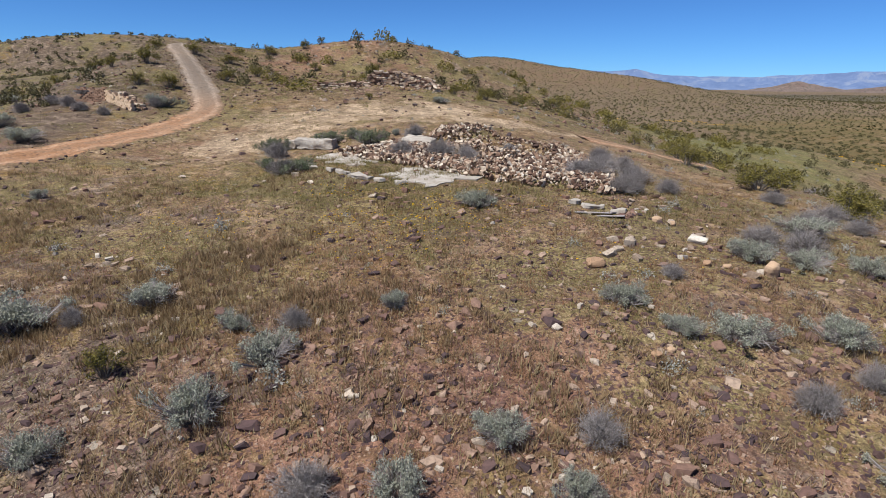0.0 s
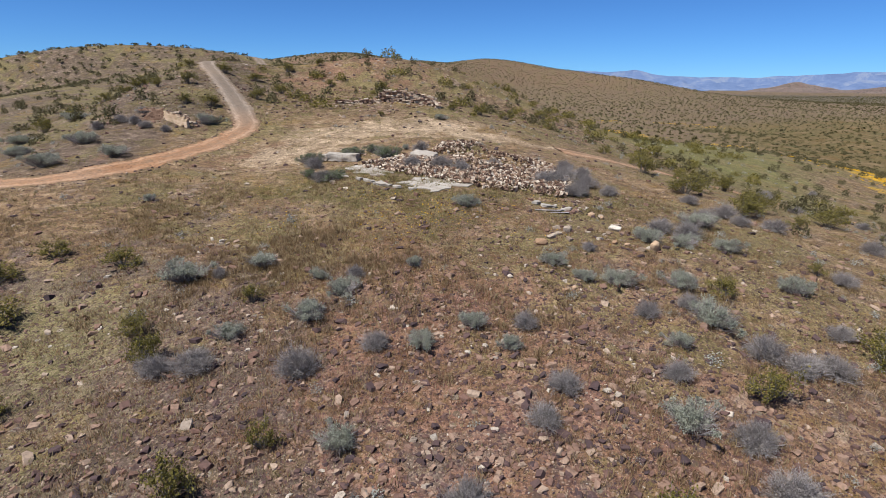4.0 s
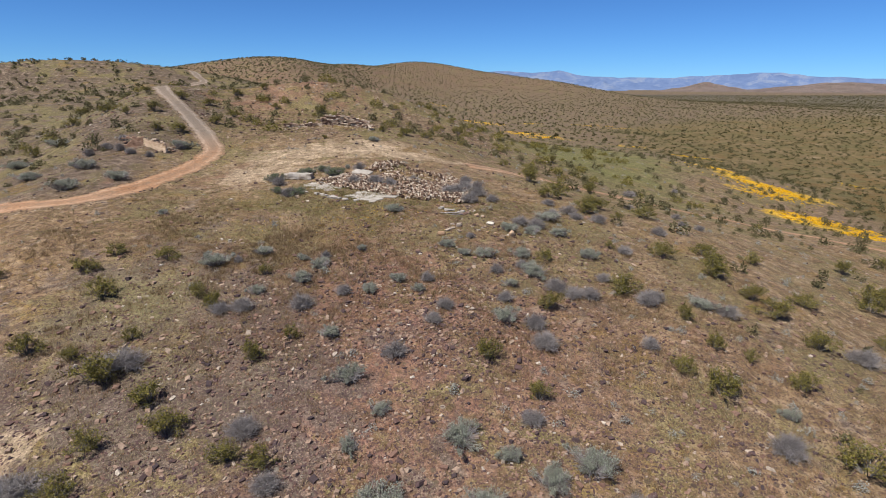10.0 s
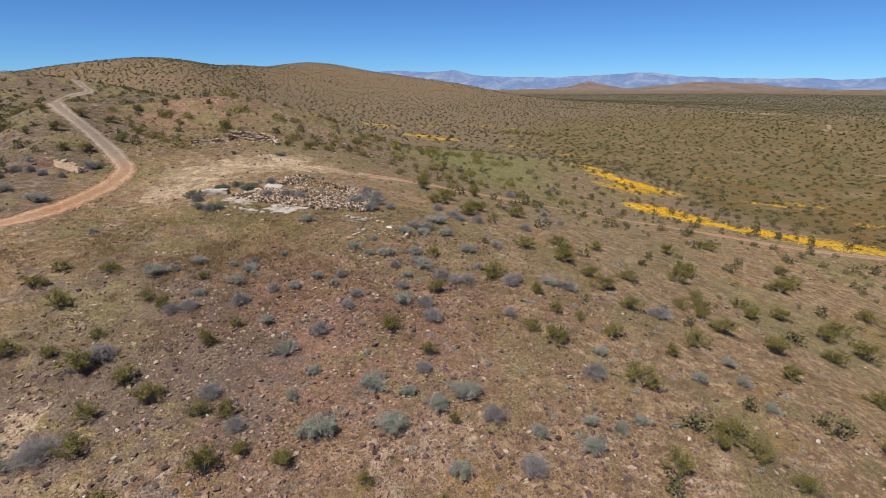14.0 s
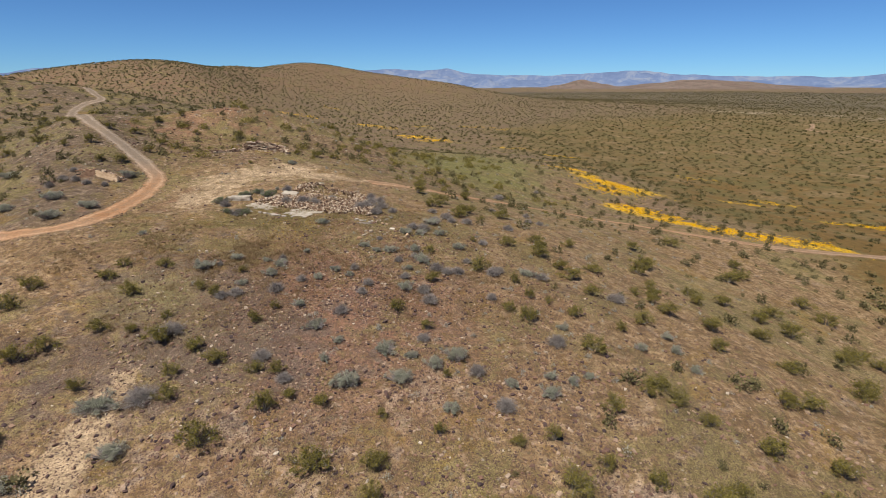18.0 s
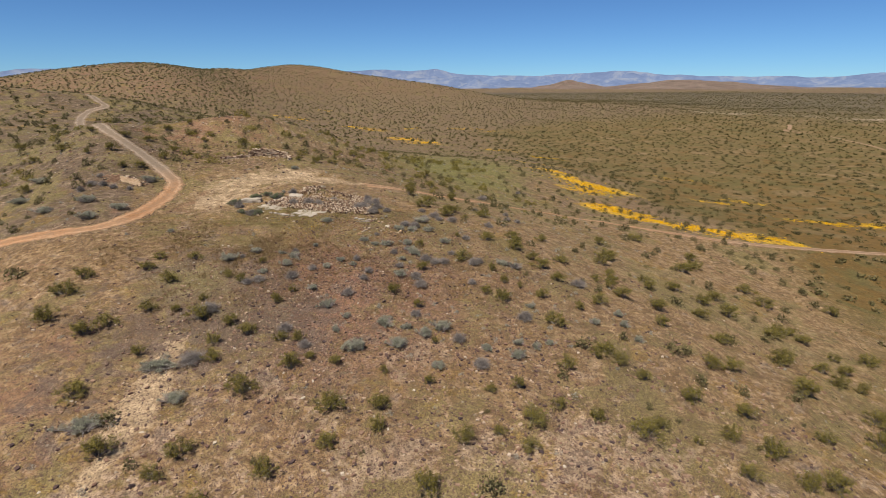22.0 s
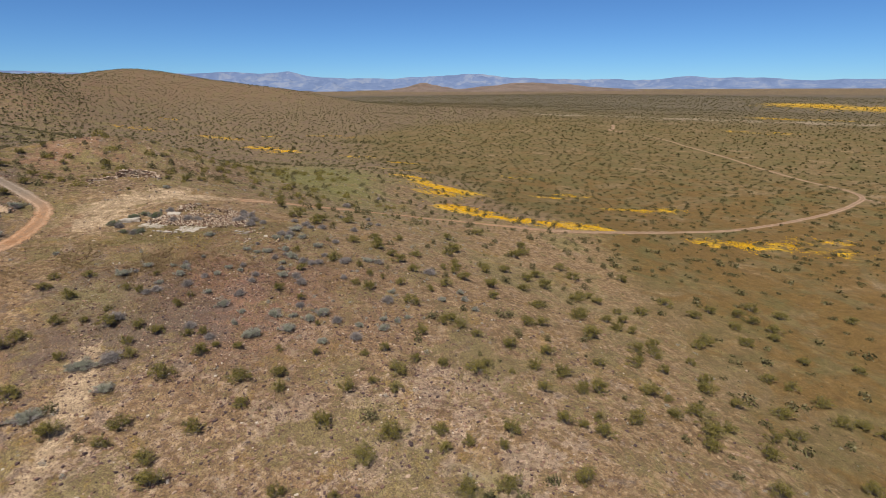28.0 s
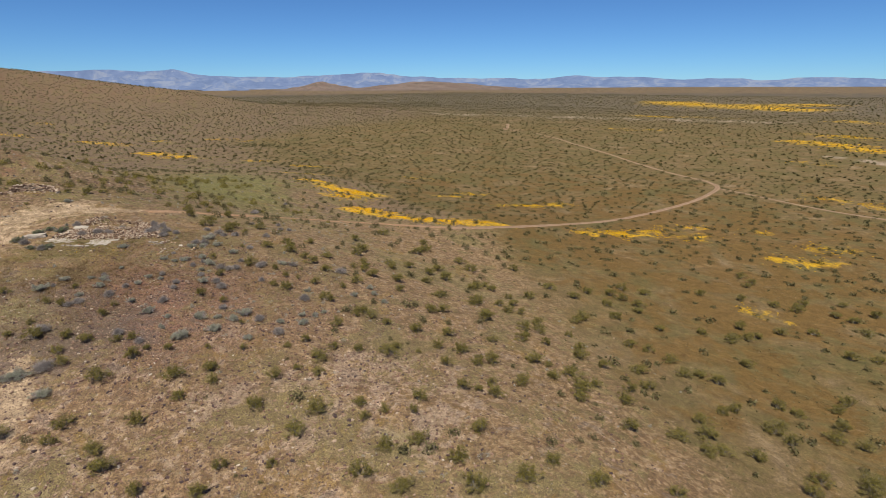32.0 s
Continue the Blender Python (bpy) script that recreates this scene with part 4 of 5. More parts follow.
CREOSOTE_g = [(-26.9, 10.9, 2.9), (-19.6, 13.9, 2.1), (-27.3, 6.0, 2.7), (-13.6, 1.6, 2.5), (-9.7, 7.4, 1.5), (-18.3, -2.5, 1.4), (-15.6, -16.7, 1.7), (-12.9, -19.8, 2.1), (-0.4, -16.4, 1.7), (4.8, -12.8, 1.3), (9.6, -14.7, 1.3), (1.5, -10.7, 0.9), (33.4, 6.2, 1.6), (36.8, 8.3, 2.1), (55.8, 15.5, 3.4), (50.4, 0.5, 3.4), (55.0, -3.2, 3.0), (63.2, 9.7, 3.4), (62.0, 5.2, 3.4), (57.8, -2.8, 2.1), (47.1, -10.4, 3.1), (43.4, -16.6, 3.4), (24.6, -14.9, 1.7), (48.4, -20.7, 2.6), (50.6, -22.2, 2.6), (53.8, -15.4, 1.9), (52.2, -11.7, 2.3), (55.9, -12.0, 2.4), (63.7, -9.4, 3.4), (74.2, -6.8, 3.4)]
CREOSOTE_h = [(58.1, -8.8, 2.0), (75.2, -12.3, 3.4), (81.5, -11.1, 3.4), (86.2, -14.2, 3.4), (79.5, -17.5, 2.9), (86.3, -16.7, 3.1), (55.2, -24.9, 1.8), (39.3, -30.0, 2.9), (29.6, -28.3, 2.6), (25.1, -26.7, 2.2), (40.5, -31.5, 1.5), (41.8, -34.6, 3.4), (27.1, -32.7, 1.8), (24.6, -33.1, 1.4), (38.8, -37.8, 3.4), (50.3, -34.6, 2.4), (21.5, -21.0, 1.9), (14.3, -17.6, 1.5), (23.7, -23.0, 0.9), (16.7, -31.2, 2.1), (9.9, -30.5, 1.5), (12.0, -14.8, 1.5), (27.0, 18.1, 2.6), (22.3, 25.0, 1.4), (32.3, 19.1, 2.1), (26.3, 10.4, 2.0), (41.4, 15.6, 3.4), (45.1, 23.0, 2.4), (57.2, 29.6, 3.4), (34.2, 4.4, 1.8)]
CREOSOTE_i = [(43.1, 8.8, 2.1), (46.8, 7.0, 2.5), (60.6, 18.1, 3.4), (63.5, 22.3, 2.9), (53.1, 5.8, 3.1), (-14.6, 15.1, 1.9), (-12.2, -5.2, 1.8), (-4.2, -7.5, 1.3), (13.4, -40.9, 2.5), (45.8, -52.0, 3.4), (55.7, -50.3, 2.5), (43.9, -54.7, 2.6), (57.1, -56.4, 3.0), (66.2, -54.1, 2.7), (77.8, -60.6, 3.4), (67.9, -61.9, 3.4), (63.5, -62.2, 3.1), (64.8, -65.1, 2.6), (53.3, -67.8, 3.4), (45.3, -63.7, 2.6), (65.3, -45.8, 3.4), (100.4, -56.3, 3.4), (103.9, -60.1, 3.4), (101.6, -44.0, 3.4), (118.1, -55.6, 3.4), (87.0, -39.5, 3.4), (91.6, -41.4, 3.4), (96.5, -38.1, 3.4), (55.4, -37.7, 3.4), (47.3, -40.7, 2.3)]
CREOSOTE_j = [(-0.7, -30.5, 1.3), (6.8, -40.4, 2.7), (-11.2, -26.8, 1.9), (-7.2, -29.8, 2.5), (74.5, -22.5, 3.4), (86.7, -20.8, 3.4), (93.4, -12.9, 3.4), (95.8, -17.3, 3.4), (110.2, -24.2, 3.4), (116.1, -31.1, 3.3), (119.1, -37.5, 3.4), (132.0, -28.1, 3.4), (134.6, -24.3, 3.4), (124.3, -48.7, 3.4), (123.7, -52.0, 3.4), (131.8, -54.6, 3.4), (119.9, -42.0, 3.4), (125.6, -41.6, 3.4), (66.2, -20.2, 3.4)]
SAGE_a = [(6.2, -11.0, 1.5), (13.9, -10.8, 1.7), (-20.8, -10.7, 2.8), (16.3, -9.8, 1.1), (-14.8, -9.4, 2.0), (11.4, -9.3, 1.3), (18.1, -9.2, 1.1), (14.8, -9.0, 1.4), (29.1, -8.4, 1.3), (3.5, -7.5, 1.9), (-0.3, -6.9, 2.3), (6.4, -6.6, 1.7), (8.2, -5.9, 2.1), (29.1, -5.8, 1.3), (25.7, -5.4, 1.3), (5.0, -5.1, 1.2), (-16.6, -5.0, 2.8), (-1.5, -4.2, 1.0), (3.1, -4.0, 2.0), (30.2, -3.3, 1.4), (19.3, -2.7, 1.0), (-0.2, -2.3, 1.1), (-1.7, -0.0, 1.7), (-2.7, 3.4, 1.3), (6.9, 4.3, 1.7), (-0.7, 7.6, 1.2), (2.3, 7.6, 0.9), (20.9, 7.8, 2.1), (8.1, 8.2, 1.1), (-7.4, 8.6, 1.3), (1.1, 8.8, 1.2), (-4.8, 9.5, 1.5)]
SAGE_b = [(10.0, 9.8, 2.0), (-3.9, 11.4, 1.6), (7.2, 12.3, 1.7), (5.8, 12.4, 1.1), (9.9, 12.6, 1.7), (-5.1, 12.8, 1.0), (-1.2, 13.2, 0.9), (-11.0, 13.3, 2.0), (15.1, 13.4, 1.7), (4.7, 13.8, 1.3), (-8.0, 14.3, 1.8), (11.9, 17.4, 1.7), (14.2, 17.6, 1.8), (10.2, 17.7, 1.8), (1.4, 21.5, 1.5), (14.4, 21.8, 2.6), (-18.2, 24.8, 1.0), (-28.9, 31.1, 2.7), (-25.6, 34.5, 2.8), (-35.6, 37.7, 2.8), (-3.2, 38.0, 0.8), (0.2, 38.3, 1.1), (-30.4, 38.6, 2.8), (2.9, 39.2, 1.1), (-40.7, 45.4, 2.8), (-23.3, 47.6, 2.8), (-0.4, 51.8, 1.7), (-39.9, 52.6, 2.8)]
DEAD_a = [(10.0, -11.6, 1.9), (9.2, -8.0, 1.7), (-4.5, -5.8, 1.3), (-13.8, -5.0, 2.6), (17.5, -4.9, 1.9), (6.4, -3.3, 1.3), (-5.9, -2.8, 1.6), (0.6, 1.5, 1.4), (8.5, 2.0, 1.7), (14.6, 2.4, 1.4), (-12.8, 2.5, 2.6), (29.0, 3.4, 2.4), (8.4, 3.8, 1.4), (2.8, 4.2, 1.2), (3.6, 5.6, 1.2), (7.3, 6.3, 1.1), (-4.5, 6.5, 1.6), (-9.1, 6.7, 1.4), (-7.9, 6.9, 1.6), (22.2, 7.0, 1.7), (16.7, 7.3, 1.6), (11.8, 7.3, 1.8), (-2.2, 7.6, 1.2), (10.9, 8.0, 1.5), (2.9, 8.9, 1.1), (7.5, 9.9, 1.1), (9.4, 10.8, 1.0), (-3.6, 12.6, 0.8), (-9.5, 13.3, 0.8), (6.7, 15.5, 0.8), (7.9, 24.6, 1.7), (7.3, 27.8, 2.8)]
DEAD_b = [(-8.3, 28.7, 1.8), (1.2, 29.5, 1.8), (3.6, 31.2, 1.4), (-2.3, 31.3, 1.8), (38.8, 57.7, 2.8)]
CREOSOTES = CREOSOTE_a + CREOSOTE_b + CREOSOTE_c + CREOSOTE_d + CREOSOTE_e + CREOSOTE_f + CREOSOTE_g + CREOSOTE_h + CREOSOTE_i + CREOSOTE_j
SALTBUSHES = SAGE_a + SAGE_b
DEAD_SHRUBS = DEAD_a + DEAD_b


def plant(kind, label, category, group, meshes, rows, seed, tall):
    rs = random.Random(seed)
    for i, (x, y, wide) in enumerate(rows):
        b = thing(kind, x, y, label, category, group)
        b.rotation_euler = (0, 0, rs.uniform(0, 6.28))
        b.scale = (wide * rs.uniform(0.9, 1.1), wide * rs.uniform(0.9, 1.1), tall * wide ** 0.6 * rs.uniform(0.85, 1.2))
        for me in meshes[i % len(meshes)]:
            part_mesh(me.name.split(".")[0], me, b)


PLANTED = CREOSOTES + SALTBUSHES + DEAD_SHRUBS
plant("creosote_bush", "olive-green creosote bush on the stony slope", "bush", "creosote bushes", [creosote_meshes(s) for s in range(6)], CREOSOTES, 1, 1.1)
plant("saltbush", "rounded grey-green saltbush on stony soil", "bush", "saltbushes", [saltbush_meshes(s + 20) for s in range(5)], SALTBUSHES, 2, 1.35)
plant("dead_shrub", "leafless grey dome of dry twigs on the ground", "bush", "dry shrubs", [dead_meshes(s + 40) for s in range(4)], DEAD_SHRUBS, 3, 1.2)


RUIN_BUSHES = [(-7.4, 36.8, 2.3), (-4.5, 35.3, 2.5), (-7.6, 28.9, 2.1), (-10.5, 35.1, 1.9), (-9.4, 30.6, 1.6), (-5.6, 37.2, 1.6)]
plant("ruin_saltbush", "dark green saltbush growing against the ruin", "bush", "bushes at the ruin", [saltbush_meshes(s + 30, GREEN_LEAF) for s in range(3)], RUIN_BUSHES, 4, 1.5)
RUIN_DRY = [(-0.2, 30.6, 1.9), (1.2, 30.3, 1.4), (6.6, 27.1, 2.3), (8.5, 29.8, 2.0), (8.4, 24.9, 1.7), (9.4, 27.6, 2.1), (8.9, 32.2, 1.8), (-9.9, 33.3, 1.6), (-1.9, 36.9, 1.7), (9.9, 30.9, 1.5),
            (10.4, 25.6, 1.6), (-29.6, 45.4, 1.7), (-28.0, 44.2, 1.5), (-25.6, 43.2, 1.2), (-31.2, 46.0, 1.8), (-23.4, 46.8, 1.4), (-30.6, 49.0, 1.6), (-32.4, 44.0, 1.5)]
plant("ruin_dry_shrub", "dry silver-grey shrub growing among fallen stones", "bush", "dry shrubs at the ruin", [dead_meshes(s + 46) for s in range(3)], RUIN_DRY, 5, 1.25)


SLOPE_DRY = [(11.5, 19.6, 1.7), (12.7, 19.0, 1.9), (15.2, 22.8, 1.6), (17.3, 24.6, 1.9), (16.1, 26.9, 1.4), (17.5, 22.8, 1.4), (19.4, 22.6, 1.7), (13.0, 7.5, 1.7), (17.6, 8.0, 1.5), (18.9, 15.6, 1.4), (24.9, 21.9, 1.5), (33.2, 33.8, 1.4), (30.9, 28.3, 1.3), (32.7, 28.2, 1.4), (54.8, 72.8, 1.5), (27.2, 33.2, 1.4), (14.9, 10.0, 1.2)]
plant("grey_shrub", "dry silver-grey twiggy shrub on the stony slope", "bush", "grey shrubs on the slope", [dead_meshes(s + 50) for s in range(3)], SLOPE_DRY, 6, 1.15)


def shrub_cards(seed, count, leaf, wide=1.0, tall=0.62):
    """A loose dome of leaf sprays, for shrubs further off."""
    out = []
    for k in range(6):
        rs = np.random.RandomState(seed + k)
        v, f = [], []
        lumps = rs.uniform(-0.28, 0.28, (5, 2))
        for i in range(count):
            lx, ly = lumps[rs.randint(5)]
            q = rs.normal(size=3)
            q /= np.linalg.norm(q)
            q[2] = abs(q[2])
            p = np.array([lx * wide, ly * wide, 0.03]) + q * (0.25, 0.25, tall * (1 - 1.2 * math.hypot(lx, ly))) * rs.uniform(0.55, 1.0)
            leaflet(v, f, p, leaf * rs.uniform(0.7, 1.3), rs, 0.2)
        out.append((np.array(v), np.array(f)))
    return out


def wild(seed, lo_x, hi_x, lo_y, hi_y, cell, keep, size):
    rs = np.random.RandomState(seed)
    gx, gy = np.meshgrid(np.arange(lo_x, hi_x, cell), np.arange(lo_y, hi_y, cell))
    x = (gx + rs.uniform(-0.55, 0.55, gx.shape) * cell).ravel()
    y = (gy + rs.uniform(-0.55, 0.55, gy.shape) * cell).ravel()
    ok = (rs.rand(len(x)) < keep(x, y)) & (near_line(x, y, MAIN_ROAD) > 2.6) & (near_line(x, y, EAST_ROAD) > 2.4)
    x, y = x[ok], y[ok]
    s = size[0] + (size[1] - size[0]) * rs.rand(len(x)) ** 1.5
    return np.stack([x, y, land(x, y) - 0.05, s, rs.uniform(0.8, 1.15, len(x))], 1)


planted = np.array([(x, y) for x, y, _ in PLANTED])


def clear_of_planted(rows, gap):
    d = np.hypot(rows[:, None, 0] - planted[None, :, 0], rows[:, None, 1] - planted[None, :, 1]).min(1)
    return rows[d > gap]


def in_view(x, y):
    """The fan of land that lies ahead of the flight, with a margin."""
    a = np.degrees(np.arctan2(x + 14, y + 80))
    return (a > -42) & (a < 100) & ~((np.abs(x + 5) < 26) & (y < 58) & (y > -9)) & ~((x < 21) & (x > -31) & (y < 46) & ((y > -9) | (np.sin(x * 91.7 + y * 37.3) < -0.35)))


def slopes(x, y):
    return in_view(x, y) * np.where((land(x, y) > 9) & (np.hypot(x, y) < 275), 0.8, 0.0) * (1 - 0.75 * meadow(x, y))


def flats(x, y):
    a = blob(x, y, 52, 110, 15, 40)
    return in_view(x, y) * np.where(land(x, y) <= 9, 0.8, 0.0) * (1 - 0.15 * a) * np.where((x < 136) & (y < 0), 0.45, 1.0)


near_wild = clear_of_planted(wild(5, -70, 110, -70, 112, 3.1, lambda x, y: slopes(x, y) * np.where(y > 46, 0.9, np.where((y < 30) & (x < 72), 0.3, 0.95)), (0.6, 2.8)), 1.4)
hill_wild = wild(15, -190, 260, 112, 300, 2.5, lambda x, y: slopes(x, y) * np.where(x > 5, 0.3, 0.9), (1.0, 2.8))
plain_wild = clear_of_planted(wild(6, 20, 330, -110, 330, 4.4, lambda x, y: flats(x, y), (1.1, 3.4)), 2.0)
stuff("creosote_scrub", "olive creosote scrub scattered over the slopes", "scrub", shrub_cards(60, 130, 0.115), near_wild, FAR_LEAF, 1)
ridge_wild = clear_of_planted(wild(25, -48, 56, 46, 112, 3.9, lambda x, y: 0.34 * (y > 56) + 0.4 * blob(x, y, -5, 100, 40, 9) + 0.4 * blob(x, y, 24, 76, 13, 24) * (1 - meadow(x, y)), (1.3, 3.2)), 1.5)
stuff("ridge_scrub", "large olive creosote bushes along the hill's crest", "scrub", shrub_cards(75, 190, 0.10, 1.05, 0.62), ridge_wild, CREOSOTE_LEAF, 16)
stuff("hill_scrub", "dense brown-olive scrub on the rounded hills behind", "scrub", shrub_cards(65, 22, 0.26, 1.1, 0.5), hill_wild, FAR_LEAF, 13)
stuff("plain_scrub", "dark creosote scrub dotted over the plain", "scrub", shrub_cards(70, 48, 0.19, 1.2, 0.42), plain_wild, FAR_LEAF, 2)
back_wild = wild(17, -400, 420, 300, 1000, 5.0, lambda x, y: in_view(x, y) * ((np.hypot(x, y) > 275) & (land(x, y) > 6)) * np.where(x < -20, 0.95, 0.8), (1.4, 3.3))
back_wild = np.concatenate([back_wild, wild(18, -340, 0, 380, 720, 5.0, lambda x, y: in_view(x, y) * (land(x, y) > 9) * 0.85, (1.4, 3.2))])
stuff("back_scrub", "fine dark scrub covering the rounded hills behind", "scrub", shrub_cards(88, 8, 0.5, 1.1, 0.5), back_wild, FAR_LEAF, 23)
far_wild = wild(7, -420, 1000, 200, 1150, 6.6, lambda x, y: in_view(x, y) * ((np.hypot(x, y) > 275) & ((x > 330) | (y > 330) | (land(x, y) > 9)) & ~((x > -400) & (x < 420) & (y > 300) & (y < 1000) & (land(x, y) > 6))) * 0.85, (1.4, 3.4))
outer_wild = wild(27, -100, 2000, 100, 2000, 13, lambda x, y: in_view(x, y) * (np.hypot(x, y) > 1000) * ((x > 1000) | (y > 1150)) * 0.8, (2.2, 5.0))
stuff("outer_scrub", "sparse dark scrub far out on the plain", "scrub", shrub_cards(85, 4, 0.8, 1.1, 0.4), outer_wild, FAR_LEAF, 19)
east_wild = wild(8, 330, 1000, -200, 200, 7.2, lambda x, y: in_view(x, y) * 0.85, (1.4, 3.4))
stuff("far_scrub", "creosote scrub on the far hills and plain", "scrub", shrub_cards(80, 9, 0.52, 1.15, 0.42), np.concatenate([far_wild, east_wild]), FAR_LEAF, 3)
grey_wild = clear_of_planted(wild(9, -60, 60, -50, 120, 2.3, lambda x, y: (0.16 + 0.16 * (y > 42) + 0.4 * blob(x, y, 9, 8, 7, 9)) * off_roads(x, y) + 1.0 * blob(x, y, 14.5, -8, 4.5, 4.0) + 0.7 * blob(x, y, 21, -3, 5, 4) + 0.5 * blob(x, y, 8, -2, 5, 5) + 0.9 * blob(x, y, 33, 20, 11, 8) + 0.35 * blob(x, y, 24, 0, 9, 9) + 0.3 * blob(x, y, 14, 20, 6, 6) + 0.4 * blob(x, y, -8, 88, 14, 10), (0.3, 1.1)), 0.8)
stuff("grey_scrub", "small silver-grey shrubs on the stony ground", "scrub", shrub_cards(90, 130, 0.085, 1.0, 0.5), grey_wild, GREY_LEAF, 4)


tufts = wild(29, 28, 175, -78, 48, 1.15, lambda x, y: 0.75 * (land(x, y) < 13) * (lattice(x / 7, y / 7) > 0.35), (0.2, 0.75))
stuff("plain_tufts", "small brown tufts dotted over the flat", "weeds", shrub_cards(99, 5, 0.4, 0.9, 0.4), tufts, FAR_LEAF, 24)


# ---- loose stones and dry weeds on the hill ----
x, y, rs = scatter(31, 42000, 1.5, 2, 9.5, 9.5, 0, lambda x, y: off_roads(x, y) * np.clip(0.08 + 1.5 * lattice(x / 2.3, y / 2.3) ** 2 * (0.4 + lattice(x / 0.8, y / 0.8)), 0, 1))
size = 0.035 + 0.21 * rs.rand(len(x)) ** 5
stretch = np.flatnonzero((size > 0.095) & (np.abs(x - 0.5) < 9) & (y > 3) & (y < 17))[:290]        # the larger ones on the brow of the hill
stone_meshes = [from_arrays("field_stone", v, f, FIELD_STONE_ONE) for v, f in ROCKS]
for i in stretch:
    o = new("field_stone", stone_meshes[i % len(stone_meshes)])
    o.location, o.rotation_euler, o.scale = (x[i], y[i], at(x[i], y[i]) + size[i] * 0.03), (rs.normal(0, 0.25), rs.normal(0, 0.25), rs.uniform(0, 6.28)), (size[i], size[i], size[i])
    tagged(o, "angular dark reddish stone on the brow of the hill", "stone", "stones on the brow")
left = np.setdiff1d(np.arange(len(x)), stretch)
x, y, size = x[left], y[left], size[left]
stuff("field_stones", "dark red-brown stones strewn over the hill", "stones", ROCKS, np.stack([x, y, land(x, y) + size * 0.02, size, rs.uniform(0.7, 1.1, len(x))], 1), FIELD_STONE, 5, 0.25)
x, y, rs = scatter(32, 30000, 4, -14, 22, 24, 0, lambda x, y: off_roads(x, y) * np.clip(0.12 + 1.3 * lattice(x / 5, y / 5) ** 2 + 0.8 * stony(x, y), 0, 1))
size = 0.07 + 0.30 * rs.rand(len(x)) ** 4
stuff("slope_stones", "scattered dark stones on the lower slopes", "stones", ROCKS, np.stack([x, y, land(x, y) + size * 0.05, size, rs.uniform(0.6, 1.0, len(x))], 1), FIELD_STONE, 6, 0.2)


x, y, rs = scatter(33, 9000, -14, 68, 20, 18, 0, lambda x, y: off_roads(x, y) * (0.3 + 0.7 * lattice(x / 4, y / 4)) * (1 - 0.85 * np.minimum(1, zones(x, y)["bare"] * 1.4)))
size = 0.08 + 0.34 * rs.rand(len(x)) ** 3.8
stuff("hill_stones", "brown stones strewn over the upper hill", "stones", ROCKS, np.stack([x, y, land(x, y) + size * 0.06, size, rs.uniform(0.7, 1.1, len(x))], 1), FIELD_STONE, 11, 0.25)


def tuft_shapes(seed, blades, tall, spread):
    out = []
    for k in range(6):
        rs = np.random.RandomState(seed + k)
        v, f = [], []
        for i in range(blades):
            a, lean = rs.rand() * 6.283, rs.uniform(0.1, 1.0)
            base = np.array([rs.normal(0, spread), rs.normal(0, spread), -0.01])
            tip = base + np.array([math.cos(a) * lean, math.sin(a) * lean, 1.0]) * tall * rs.uniform(0.4, 1)
            side = np.array([-math.sin(a), math.cos(a), 0]) * 0.028
            n = len(v)
            v += [base - side, base + side, tip]
            f += [(n, n + 1, n + 2)]
        out.append((np.array(v), np.array(f)))
    return out


def weeds(name, label, seed, count, middle, spread, turn, keep, shapes, sizes, talls, material):
    x, y, rs = scatter(seed, count, *middle, *spread, turn, lambda x, y: off_roads(x, y) * np.clip(keep(x, y), 0.03, 1) * (1 - 0.8 * np.minimum(1, zones(x, y)["bare"])))
    size = rs.uniform(*sizes, len(x))
    stuff(name, label, "weeds", shapes, np.stack([x, y, land(x, y), size, rs.uniform(*talls, len(x))], 1), material, seed)


patchy = lambda x, y, k, o: 0.7 * lattice(x / k + o, y / k) + 0.5 * lattice(x * 3 / k + o, y * 3 / k) - 0.1
weeds("dry_weeds", "low red-brown dried weeds covering the soil", 41, 42000, (0, 8), (14, 12), 0, lambda x, y: 1.5 * patchy(x, y, 4, 3) - 0.25, tuft_shapes(50, 14, 0.6, 0.36), (0.10, 0.34), (0.5, 1.1), DRY)
weeds("standing_weeds", "stands of brown dried stalks on the near slope", 39, 17000, (-9, 15), (11, 7), 0.1, lambda x, y: 2.6 * patchy(x, y, 3.4, 21) - 1.3, tuft_shapes(44, 16, 0.9, 0.26), (0.2, 0.5), (0.6, 1.1), BROWN_WEED)
weeds("stalks", "thin brown stalks along the shoulder of the hill", 38, 12000, (10, 6), (9, 12), 0, lambda x, y: 2.6 * patchy(x, y, 3, 33) - 1.35, tuft_shapes(46, 14, 0.9, 0.26), (0.2, 0.45), (0.6, 1.1), BROWN_WEED)
weeds("green_weeds", "olive-green spring weeds round the ruin", 42, 20000, (-2, 22), (13, 4.5), -0.2, lambda x, y: 2.2 * patchy(x, y, 4.5, 8) - 0.75, tuft_shapes(56, 14, 0.5, 0.34), (0.12, 0.36), (0.5, 0.9), GREEN_WEED)
weeds("slope_weeds", "tufts of dry straw-coloured weeds on the slopes", 43, 46000, (6, -12), (24, 26), 0, lambda x, y: 2.6 * patchy(x, y, 6, 3) - 0.95, tuft_shapes(62, 11, 0.5, 0.4), (0.25, 0.6), (0.5, 0.9), STRAW)
weeds("hill_weeds", "low olive and straw-coloured weeds on the upper hill", 44, 32000, (-16, 58), (19, 22), 0, lambda x, y: 2.0 * patchy(x, y, 6, 3) - 0.5, tuft_shapes(68, 11, 0.5, 0.4), (0.25, 0.6), (0.5, 0.9), GREEN_WEED)


